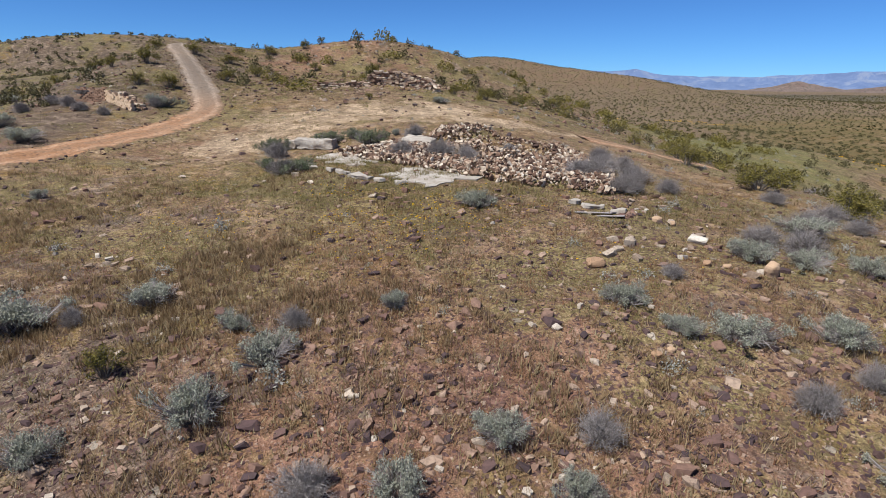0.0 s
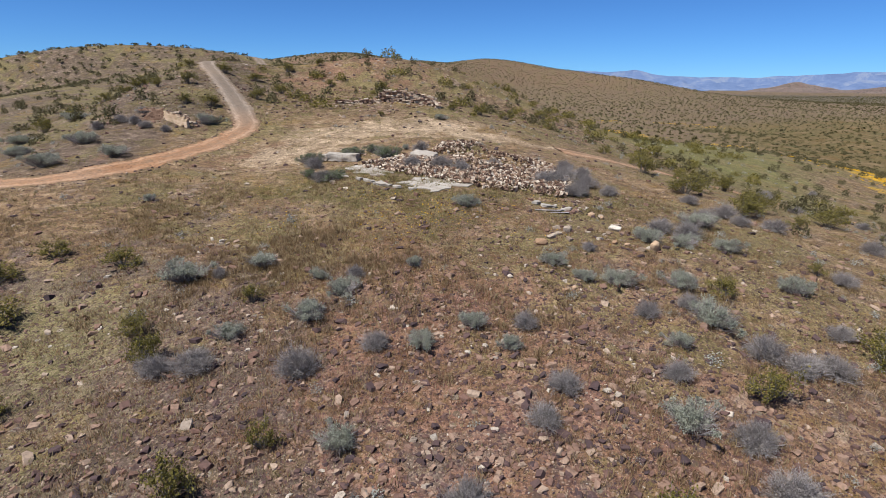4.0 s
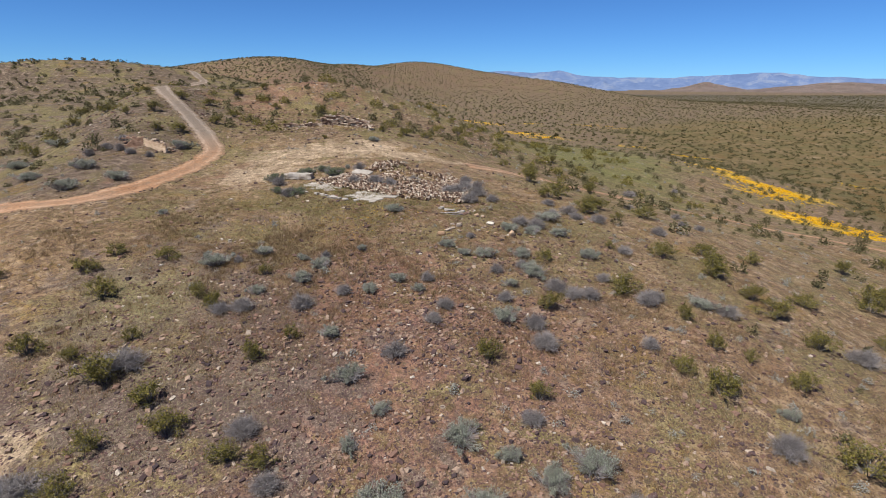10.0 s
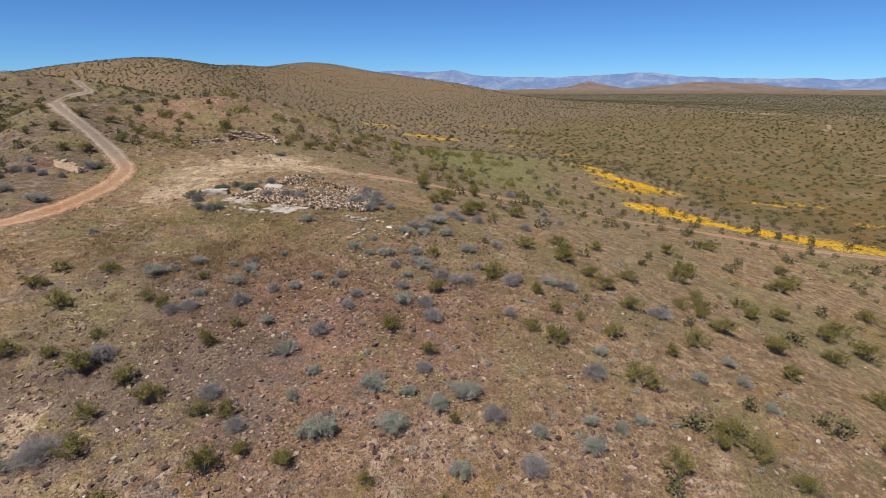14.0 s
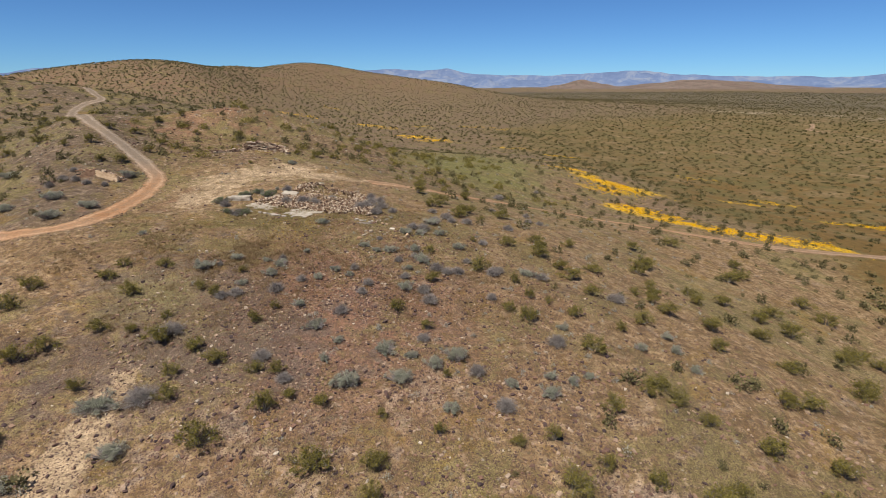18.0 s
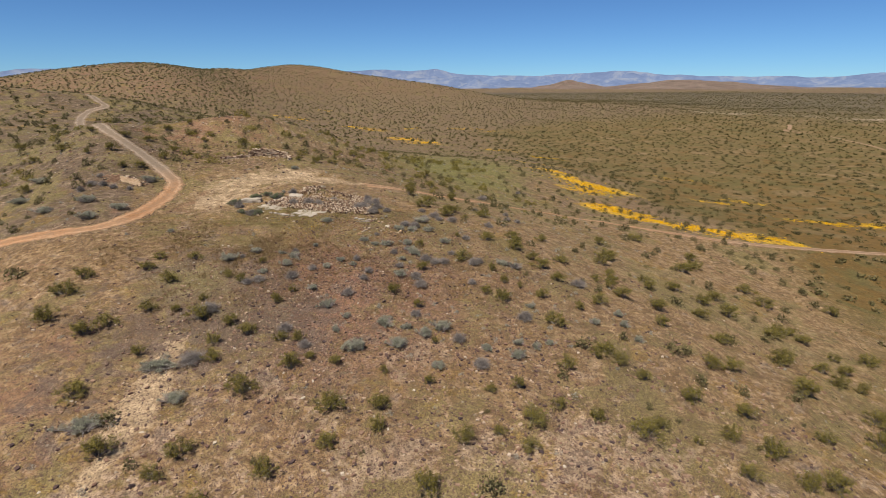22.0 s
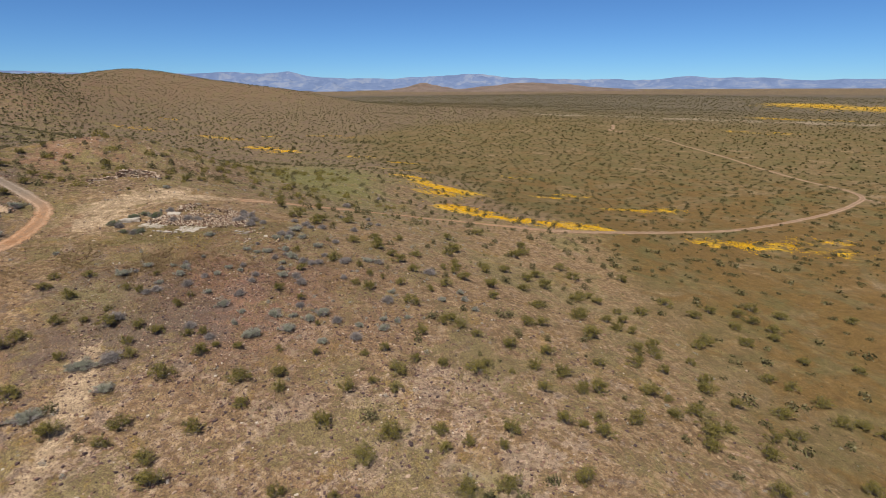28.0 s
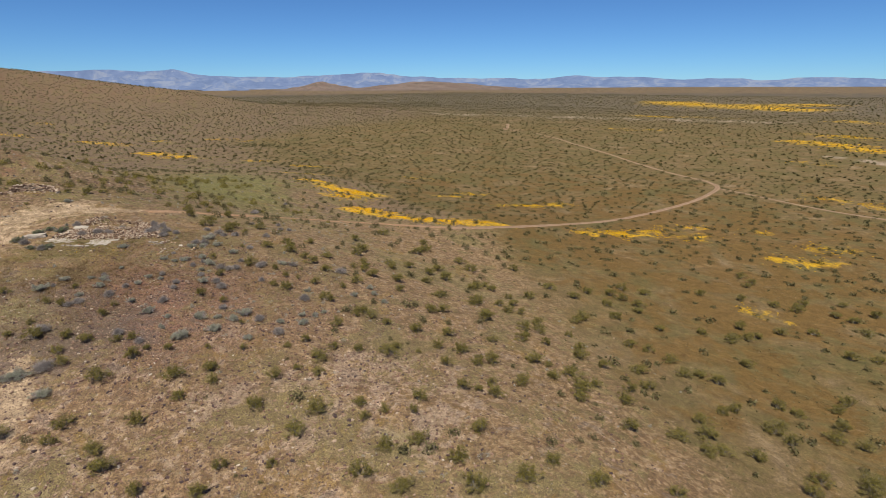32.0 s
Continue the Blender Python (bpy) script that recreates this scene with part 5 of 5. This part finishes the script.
def verge_places():
    """Along both sides of the dirt road, where the wheels leave the weeds alone."""
    rs = np.random.RandomState(45)
    line = [q for q in curve_through(MAIN_ROAD, 0.12) if q.x > -45 and q.y < 130]
    rows = []
    for a, b in zip(line, line[1:]):
        side = Vector((b.y - a.y, a.x - b.x)).normalized()
        for k in range(3):
            u = rs.choice((-1, 1)) * (1.25 + abs(rs.normal(0, 0.45)))
            rows.append((a.x + side.x * u, a.y + side.y * u, rs.uniform(0.12, 0.4), rs.uniform(0.4, 0.9)))
    r = np.array(rows)
    return np.stack([r[:, 0], r[:, 1], land(r[:, 0], r[:, 1]), r[:, 2], r[:, 3]], 1)


verge = verge_places()
stuff("verge_weeds", "straw-coloured weeds along the edges of the dirt road", "weeds", tuft_shapes(74, 10, 0.5, 0.4), verge, STRAW, 14)
stuff("verge_stones", "small stones pushed to the edges of the dirt road", "stones", ROCKS, verge[::3] * (1, 1, 1, 0.55, 1) + (0.11, 0.07, 0.02, 0, 0), FIELD_STONE, 15, 0.2)


x, y, rs = scatter(47, 900, -3, 20.5, 5, 2.2, -0.15, lambda x, y: (lattice(x / 2, y / 2) > 0.4) * 1.0)
stuff("small_yellow_flowers", "tiny yellow flowers among the weeds", "flowers", shrub_cards(98, 4, 0.5, 0.6, 0.3), np.stack([x, y, land(x, y) + 0.12, rs.uniform(0.05, 0.1, len(x)), np.ones(len(x))], 1), PETAL, 17)


# ---- yellow flowers on the plain ----
def flower_places():
    rs = np.random.RandomState(77)
    rows = []
    for line, wide, thick in FLOWER_BANDS:
        big = wide > 12
        for (ax, ay), (bx, by) in zip(line, line[1:]):
            n = int(math.hypot(bx - ax, by - ay) * wide * (0.26 if big else 13 * thick ** 2))
            k = rs.rand(n)
            x, y = ax + (bx - ax) * k + rs.normal(0, wide * 0.75, n), ay + (by - ay) * k + rs.normal(0, wide * 0.75, n)
            k = 12.0 if big else 1.0
            ok = (1.1 * lattice(x / 5.5 / k, y / 5.5 / k) + 0.6 * lattice(x / 1.6 / k, y / 1.6 / k) > (0.95 if thick > 0.8 else 1.0)) & (near_line(x, y, EAST_ROAD) > 1.5)
            x, y = x[ok], y[ok]
            rows.append(np.stack([x, y, land(x, y), (6.0 if big else 1.0) * rs.uniform(0.25, 0.6, len(x)), (0.25 if big else 1.0) * rs.uniform(0.5, 0.9, len(x))], 1))
    return np.concatenate(rows)


stuff("yellow_flowers", "drifts of yellow spring flowers on the plain", "flowers", shrub_cards(95, 12, 0.42, 1.0, 0.5), flower_places(), PETAL, 9)


# ---- the ruined house: floor slab, low concrete wall, heap of rubble ----
def slab_grid(name, corner, along, across, nx, ny, lift, thick, seed, ragged, parent, material, label=""):
    """A broken sheet of concrete lying on the ground, with ragged edges and real thickness."""
    rs = np.random.RandomState(seed)
    bm = bmesh.new()
    a, c = Vector(along), Vector(across)
    grid = {}
    for i in range(nx + 1):
        for j in range(ny + 1):
            u, v = i / nx, j / ny
            du = ragged * (rs.rand() - 0.5) if i in (0, nx) else 0.3 * (rs.rand() - 0.5) / nx
            dv = ragged * (rs.rand() - 0.5) if j in (0, ny) else 0.3 * (rs.rand() - 0.5) / ny
            q = Vector(corner) + a * (u + du / a.length) + c * (v + dv / c.length)
            grid[i, j] = bm.verts.new((q.x - parent.location.x, q.y - parent.location.y, at(q.x, q.y) + lift - parent.location.z))
    faces = [bm.faces.new((grid[i, j], grid[i + 1, j], grid[i + 1, j + 1], grid[i, j + 1])) for i in range(nx) for j in range(ny)]
    got = bmesh.ops.extrude_face_region(bm, geom=faces)
    bmesh.ops.translate(bm, vec=(0, 0, -thick), verts=[g for g in got["geom"] if isinstance(g, bmesh.types.BMVert)])
    bmesh.ops.recalc_face_normals(bm, faces=bm.faces)
    return part(name, bm, material, parent, label)


def rough_block(size, seed, wear=0.06, cuts=3):
    """A worn block: a box, cut finer, with bevelled edges and chipped corners."""
    bm = bmesh.new()
    bmesh.ops.create_cube(bm, size=1)
    for v in bm.verts:
        v.co = Vector((v.co.x * size[0], v.co.y * size[1], v.co.z * size[2] + size[2] / 2))
    bmesh.ops.subdivide_edges(bm, edges=bm.edges, cuts=cuts, use_grid_fill=True)
    for v in bm.verts:
        v.co += noise.noise_vector(v.co * 2.3 + Vector((seed, 0, 0))) * wear
    bmesh.ops.bevel(bm, geom=[e for e in bm.edges if e.calc_face_angle(0) > 0.8], offset=0.025, segments=1, affect="EDGES")
    return bm


x, y, rs = scatter(48, 2600, -1.5, 28.5, 4.5, 3.0, -0.6, lambda x, y: (lattice(x / 1.3, y / 1.3) > 0.5) * 1.0)
stuff("ruin_weeds", "green weeds growing in the cracks of the ruin", "weeds", tuft_shapes(80, 14, 0.6, 0.34), np.stack([x, y, land(x, y) + 0.03, rs.uniform(0.15, 0.45, len(x)), rs.uniform(0.6, 1.0, len(x))], 1), GREEN_WEED, 18)

floor = thing("floor_slab", -1.3, 31.5, "cracked pale concrete floor slab of the ruin", "slab")
slab_grid("slab_left", (-7.4, 31.9), (2.6, -3.4), (1.5, 1.15), 9, 5, 0.06, 0.4, 1, 0.9, floor, CONCRETE)
slab_grid("slab_front", (-2.6, 26.7), (1.9, -2.4), (2.3, 1.7), 9, 8, 0.06, 0.4, 2, 1.1, floor, CONCRETE)
slab_grid("slab_back", (-5.2, 34.6), (2.4, -3.2), (1.9, 1.5), 8, 6, 0.09, 0.4, 3, 0.8, floor, CONCRETE)

kerb = thing("low_concrete_wall", -7.9, 35.2, "low broken concrete wall stub beside saltbushes", "wall")
kerb.rotation_euler = (0, 0, -0.28)
part("wall_body", rough_block((2.5, 0.8, 0.6), 3, 0.12, 6), CONCRETE, kerb)
ob = part("broken_end", rough_block((0.7, 0.9, 0.5), 9, 0.12), CONCRETE, kerb)
ob.location = (-1.62, 0.05, -0.05)
step_block = thing("slab_fragment", -1.6, 35.4, "pale tilted slab of concrete in the rubble", "slab")
step_block.rotation_euler = (0.28, 0.06, -0.5)
part("fragment_body", rough_block((2.1, 1.0, 0.24), 17, 0.13, 5), CONCRETE, step_block)
for i, (x, y, long, turn) in enumerate([(-4.9, 27.2, 0.9, -0.7), (-4.2, 26.5, 0.6, -0.3), (-3.8, 26.0, 1.1, -0.6), (-2.9, 25.2, 0.6, -0.9), (-6.9, 28.9, 0.8, 0.3), (-9.7, 35.6, 0.7, 0.8), (6.0, 22.0, 0.9, 0.1),
                                        (6.9, 21.6, 0.6, -0.3), (5.3, 22.3, 0.5, 0.8), (-1.9, 24.6, 0.5, 0.2), (-5.6, 27.9, 0.5, 1.0)]):
    piece = thing("concrete_fragment", x, y, "broken length of pale concrete footing lying in weeds", "concrete", "broken footings")
    piece.rotation_euler = (0.05, 0.08 * (-1) ** i, turn)
    part("fragment_body", rough_block((long, 0.3 + 0.04 * (i % 3), 0.17), i * 5.0, 0.09), CONCRETE, piece)

# ridges of the heap: from, to, half width, height
RIDGES = [((0.7, 37.4), (2.0, 37.6), 1.5, 0.95), ((2.2, 36.7), (4.8, 35.0), 1.0, 0.4), ((4.8, 35.0), (7.2, 33.0), 1.1, 0.45), ((7.0, 33.0), (7.5, 28.5), 1.2, 0.4), ((7.3, 28.5), (6.7, 25.2), 1.2, 0.4),
          ((-4.6, 33.0), (-1.3, 29.6), 1.5, 0.32), ((-1.3, 29.6), (1.6, 27.6), 1.4, 0.42), ((1.6, 27.6), (4.3, 26.0), 1.3, 0.5), ((4.3, 26.0), (6.8, 25.0), 1.1, 0.4),
          ((1.2, 33.0), (3.8, 30.6), 1.2, 0.4), ((3.8, 30.6), (6.6, 29.3), 1.4, 0.42), ((-3.2, 34.4), (-1.2, 32.4), 1.1, 0.28), ((2.4, 29.6), (4.6, 28.4), 1.3, 0.42)]


def heap(x, y):
    h = np.zeros_like(np.asarray(x, float))
    for a, b, wide, tall in RIDGES:
        h = np.maximum(h, 0.66 * tall * np.clip(1.25 - (near_line(x, y, [a, b]) / wide) ** 2, 0, 1))
    return h


pile = thing("rubble_heap", 2.0, 30.5, "heap of tumbled tan and brown building stones", "rubble")


def heap_core():
    xs, ys = np.arange(-7, 10, 0.35), np.arange(22.5, 40.5, 0.35)
    gx, gy = np.meshgrid(xs, ys)
    h = heap(gx, gy)
    v = np.stack([gx - 2.0, gy - 30.5, land(gx, gy) + h * 0.8 - 0.12 - pile.location.z], -1).reshape(-1, 3)
    nx, ny = len(xs), len(ys)
    k = (np.arange(ny - 1)[:, None] * nx + np.arange(nx - 1)).ravel()
    quads = np.stack([k, k + 1, k + nx + 1, k + nx], 1)
    quads = quads[(h.ravel()[quads] > 0.02).any(1)]
    me = smooth(from_arrays("core", v, quads, GROUND))
    part_mesh("core", me, pile, "earth and small stones under the heap")


heap_core()
rs = np.random.RandomState(12)
x, y = rs.uniform(-6.5, 9.3, 23000), rs.uniform(22.8, 40, 23000)
h = heap(x, y)
ok = (h > 0.03) & (rs.rand(23000) < np.clip(1.7 * lattice(x / 1.6, y / 1.6) - 0.1, 0.12, 1))
x, y, h = x[ok], y[ok], h[ok]
size = 0.06 + 0.23 * rs.rand(len(x)) ** 2.9
z = land(x, y) + h * rs.uniform(0.6, 1.05, len(x)) + 0.03 + 0.1 * lattice(x * 1.3, y * 1.3)
order = np.argsort(y - x * 0.15 - z)          # the stones towards the front of the heap first
front = order[:300]
meshes = [from_arrays("stone", v, f, RUBBLE_ONE) for v, f in BLOCKS]
for i in front:
    ob = part_mesh("stone", meshes[i % len(meshes)], pile)
    ob.location = (x[i] - 2.0, y[i] - 30.5, z[i] - pile.location.z)
    ob.rotation_euler = (rs.normal(0, 0.9), rs.normal(0, 0.9), rs.uniform(0, 6.28))
    ob.scale = (size[i], size[i], size[i])
rest = order[300:]
v, f = joined(BLOCKS, np.stack([x[rest] - 2.0, y[rest] - 30.5, z[rest] - pile.location.z, size[rest], rs.uniform(0.8, 1.5, len(rest))], 1), rs, 0.9)
ob = part_mesh("stone_fill", from_arrays("stone_fill", v, f, RUBBLE), pile)
tagged(ob, kind="stuff")

# stones that rolled off the heap
for i in range(46):
    a = rs.uniform(0, 6.28)
    px, py = 1.5 + math.cos(a) * rs.uniform(7.5, 10), 29.5 + math.sin(a) * rs.uniform(7, 9)
    if heap(np.float64(px), np.float64(py)) < 0.02 and py < 34:
        s = rs.uniform(0.15, 0.4)
        o = new("loose_stone", meshes[i % len(meshes)])
        o.location, o.rotation_euler, o.scale = (px, py, at(px, py) + s * 0.12), (rs.normal(0, 0.2), rs.normal(0, 0.2), rs.uniform(0, 6.28)), (s, s, s)
        tagged(o, "tan building stone lying beside the rubble heap", "stone", "stones round the heap")


# ---- the dry-stone wall further up ----
WALL_LINE = [Vector(q) for q in ((-13.2, 60.4), (-10.5, 60.7), (-8.0, 61.1), (-6.6, 61.3), (-4.0, 61.1), (-1.9, 60.5), (-0.9, 59.6), (-0.8, 58.8))]
wall = thing("dry_stone_wall", -6.5, 60.6, "tumbled dry-stone wall of brown and tan rocks", "wall")


def wall_height(s):
    """Height along the wall, metres from its low end."""
    if s < 5.2:
        return 0.36 + 0.12 * math.sin(s * 2.1)
    return max(0.35, 1.35 - 0.08 * (s - 7.2) ** 2 * (1 if s < 7.2 else 0.25) + 0.12 * math.sin(s * 3.3))


line = curve_through(WALL_LINE, 0.12)
run = [0.0]
for a, b in zip(line, line[1:]):
    run.append(run[-1] + (b - a).length)
meshes = [from_arrays("stone", v, f, WALL_STONE) for v, f in BLOCKS]
rs = np.random.RandomState(21)
count = 0
for row in (0, 1):
    layer = 0.0
    while layer < 1.5:
        tall = rs.uniform(0.16, 0.22)
        s = rs.uniform(0, 0.3)
        while s < run[-1]:
            long = rs.uniform(0.3, 0.55)
            if layer < wall_height(s) and count < 296 and not (row == 1 and rs.rand() < 0.45):
                i = min(range(len(run)), key=lambda k: abs(run[k] - s))
                ahead = (line[min(i + 1, len(line) - 1)] - line[max(i - 1, 0)]).normalized()
                q = line[i] + Vector((ahead.y, -ahead.x)) * (0.16 - 0.42 * row + rs.normal(0, 0.05))
                o = part_mesh("stone", meshes[count % len(meshes)], wall)
                o.location = (q.x + 6.5, q.y - 60.6, at(q.x, q.y) + layer + tall * 0.45 - wall.location.z)
                o.rotation_euler = (rs.normal(0, 0.15), rs.normal(0, 0.12), math.atan2(ahead.y, ahead.x) + rs.normal(0, 0.2))
                o.scale = (long, rs.uniform(0.34, 0.5), tall * 1.75)
                count += 1
            s += long * 0.92
        layer += tall * 0.86
for i in range(42):
    s = rs.uniform(0, run[-1])
    k = min(range(len(run)), key=lambda m: abs(run[m] - s))
    px, py, sz = line[k].x + rs.normal(0, 0.5), line[k].y - rs.exponential(0.9) - 0.5, rs.uniform(0.15, 0.4)
    o = new("fallen_stone", meshes[i % len(meshes)])
    o.location, o.rotation_euler, o.scale = (px, py, at(px, py) + sz * 0.12), (0, 0, rs.uniform(0, 6.28)), (sz, sz, sz)
    tagged(o, "fallen stone at the foot of the dry-stone wall", "stone", "stones below the wall")


# ---- the dug-out with its broken block wall ----
def adobe_material(name, lo, hi):
    n = Nodes(name, 0.92)
    g = n.noise(6, 5, 0.7)
    col = n.mix(n.each(), lo, hi)
    col = n.mix(n.math("MULTIPLY", n.step(g, 0.5, 0.7), 0.5), col, tuple(0.55 * q for q in lo))
    n.bump(g, 0.7, 0.03)
    return n.done(col)


ADOBE, PLASTER = adobe_material("adobe_block", (0.26, 0.150, 0.098), (0.42, 0.27, 0.18)), adobe_material("pale_block", (0.50, 0.35, 0.225), (0.64, 0.48, 0.335))
dugout = thing("dugout_wall", -28.2, 47.0, "broken corner of a tan block wall below a bank", "wall", z=at(-28.0, 46.2) - 0.15)
block = rough_block((1, 1, 1), 2, 0.04, 1)
block_me = {}
for name, mat in (("adobe", ADOBE), ("pale", PLASTER)):
    m = bpy.data.meshes.new("block")
    block.to_mesh(m)
    m.materials.append(mat)
    block_me[name] = m
block.free()


def block_run(start, end, low, heights, which, skip):
    a, b = Vector(start), Vector(end)
    along = (b - a).normalized()
    n = int((b - a).length / 0.31)
    for c in range(11):
        for i in range(n):
            u = (i + 0.5 * (c % 2)) / n
            if c * 0.135 + 0.1 > heights(u) + 0.07 * math.sin(i * 2.3) or (i, c) in skip:
                continue
            q = a + (b - a) * u
            o = part_mesh("block", block_me[which], dugout)
            o.location = (q.x + 28.2 + rs.normal(0, 0.012), q.y - 47.0 + rs.normal(0, 0.012), low + c * 0.135)
            o.rotation_euler = (0, 0, math.atan2(along.y, along.x) + rs.normal(0, 0.02))
            o.scale = (0.30, 0.30 + rs.normal(0, 0.015), 0.128)


block_run((-29.7, 46.9), (-27.35, 47.05), at(-29.2, 46.7) - dugout.location.z - 0.15, lambda u: 1.28, "adobe", {(0, 6), (0, 7), (1, 5), (1, 6), (1, 7), (2, 6), (2, 7), (0, 3), (0, 4), (1, 4)})
block_run((-27.3, 46.95), (-24.2, 44.9), at(-27.4, 46.0) - dugout.location.z - 0.3, lambda u: 1.5 - 0.6 * u, "pale", set())
for i in range(44):
    u = rs.rand()
    px, py, sz = -27.1 + 3.0 * u + rs.normal(0, 0.2) + 0.4, 47.3 - 2.0 * u + rs.normal(0, 0.2) + 0.45, rs.uniform(0.15, 0.4)
    o = new("bank_stone", meshes[i % len(meshes)])
    o.location, o.rotation_euler, o.scale = (px, py, at(px, py) + 0.1), (rs.normal(0, 0.3), 0, rs.uniform(0, 6.28)), (sz, sz, sz)
    tagged(o, "grey-brown stone on the bank above the dug-out", "stone", "stones on the bank")


# ---- pale rocks lying about the hill ----
WHITE_META = [(9.1, 19.2, 0.55), (8.6, 20.6, 0.4), (5.2, 16.8, 0.45), (5.6, 17.3, 0.35), (6.0, 16.5, 0.3), (6.2, 17.9, 0.5), (5.7, 18.3, 0.4), (8.3, 18.1, 0.35), (9.3, 16.0, 0.4), (9.8, 16.4, 0.3),
              (-11.1, 17.8, 0.34), (-11.5, 17.3, 0.3), (-10.6, 17.2, 0.24), (-11.8, 18.3, 0.26), (-9.9, 16.6, 0.3), (7.6, 17.0, 0.3), (10.3, 17.5, 0.35)]
shapes = [from_arrays("pale_rock", v, f, WHITE_ROCK) for v, f in BLOCKS]
for i in range(60):
    a, r = rs.uniform(0, 6.28), rs.exponential(1.6)
    cx, cy = ((7.3, 18.0), (-11, 17.5), (5.0, 12.0), (2.0, 8.0), (7.5, 21.5))[i % 5]
    WHITE_META.append((cx + math.cos(a) * r * 1.4, cy + math.sin(a) * r, rs.uniform(0.08, 0.24)))
for i, (px, py, sz) in enumerate(WHITE_META):
    o = new("pale_rock", shapes[i % len(shapes)])
    o.location, o.rotation_euler, o.scale = (px, py, at(px, py) + sz * 0.1), (rs.normal(0, 0.2), rs.normal(0, 0.2), rs.uniform(0, 6.28)), (sz * 0.85, sz * 0.85, sz * 1.25)
    tagged(o, "pale rock lying on the stony hillside", "rock", "pale rocks")


# ---- larger single stones and boards beside the ruin ----
TAN_STONE = adobe_material("tan_boulder", (0.30, 0.185, 0.110), (0.42, 0.29, 0.185))
def boulder_shape(long, wide, tall, seed):
    """A weathered stone: an uneven lump sunk a little into the soil."""
    bm = bmesh.new()
    bmesh.ops.create_icosphere(bm, subdivisions=3, radius=1)
    for v in bm.verts:
        q = v.co * (1 + 0.28 * noise.noise(v.co * 1.3 + Vector((seed, 0, 0))) + 0.08 * noise.noise(v.co * 4 + Vector((0, seed, 0))))
        q = Vector([math.copysign(abs(c) ** 0.8, c) for c in q])
        v.co = Vector((q.x * long / 2, q.y * wide / 2, q.z * tall / 2 + tall * 0.36))
    return bm


for i, (px, py, long, wide, tall, turn) in enumerate([(10.0, 16.2, 0.42, 0.36, 0.55, 0.4), (4.6, 16.1, 0.6, 0.42, 0.3, 0.2), (8.2, 16.6, 0.34, 0.24, 0.18, 0.9), (8.8, 16.5, 0.28, 0.22, 0.15, 0.1), (8.1, 20.7, 0.4, 0.32, 0.24, 0.6),
                                                      (8.6, 20.5, 0.3, 0.26, 0.18, 1.3), (4.8, 11.4, 0.24, 0.2, 0.14, 0.3), (5.2, 11.6, 0.2, 0.16, 0.12, 0.8)]):
    bould = thing("boulder", px, py, "worn tan boulder lying in dry weeds", "boulder", "tan boulders")
    bould.rotation_euler = (0.06, -0.05, turn)
    part("boulder_body", boulder_shape(long, wide, tall, 31 + 7 * i), TAN_STONE, bould)
white_block = thing("concrete_block", 8.9, 18.9, "white broken block of concrete tipped on its side", "block")
white_block.rotation_euler = (0.35, 0.15, -0.6)
part("block_body", rough_block((0.58, 0.26, 0.24), 71, 0.09, 4), WHITE_ROCK, white_block)
for i, (px, py, long, turn) in enumerate([(5.8, 21.2, 1.5, 0.12), (6.4, 21.0, 1.1, -0.2), (6.7, 21.5, 0.8, 0.5)]):
    plank = thing("weathered_board", px, py, "grey weathered board lying on the ground", "board", "boards by the ruin")
    plank.rotation_euler = (0.03, 0.05 * (-1) ** i, turn)
    ob = part("board_body", rough_block((long, 0.16, 0.035), 90 + i, 0.015, 2), DEAD_WOOD, plank)
    ob.location = (0, 0, 0.05)
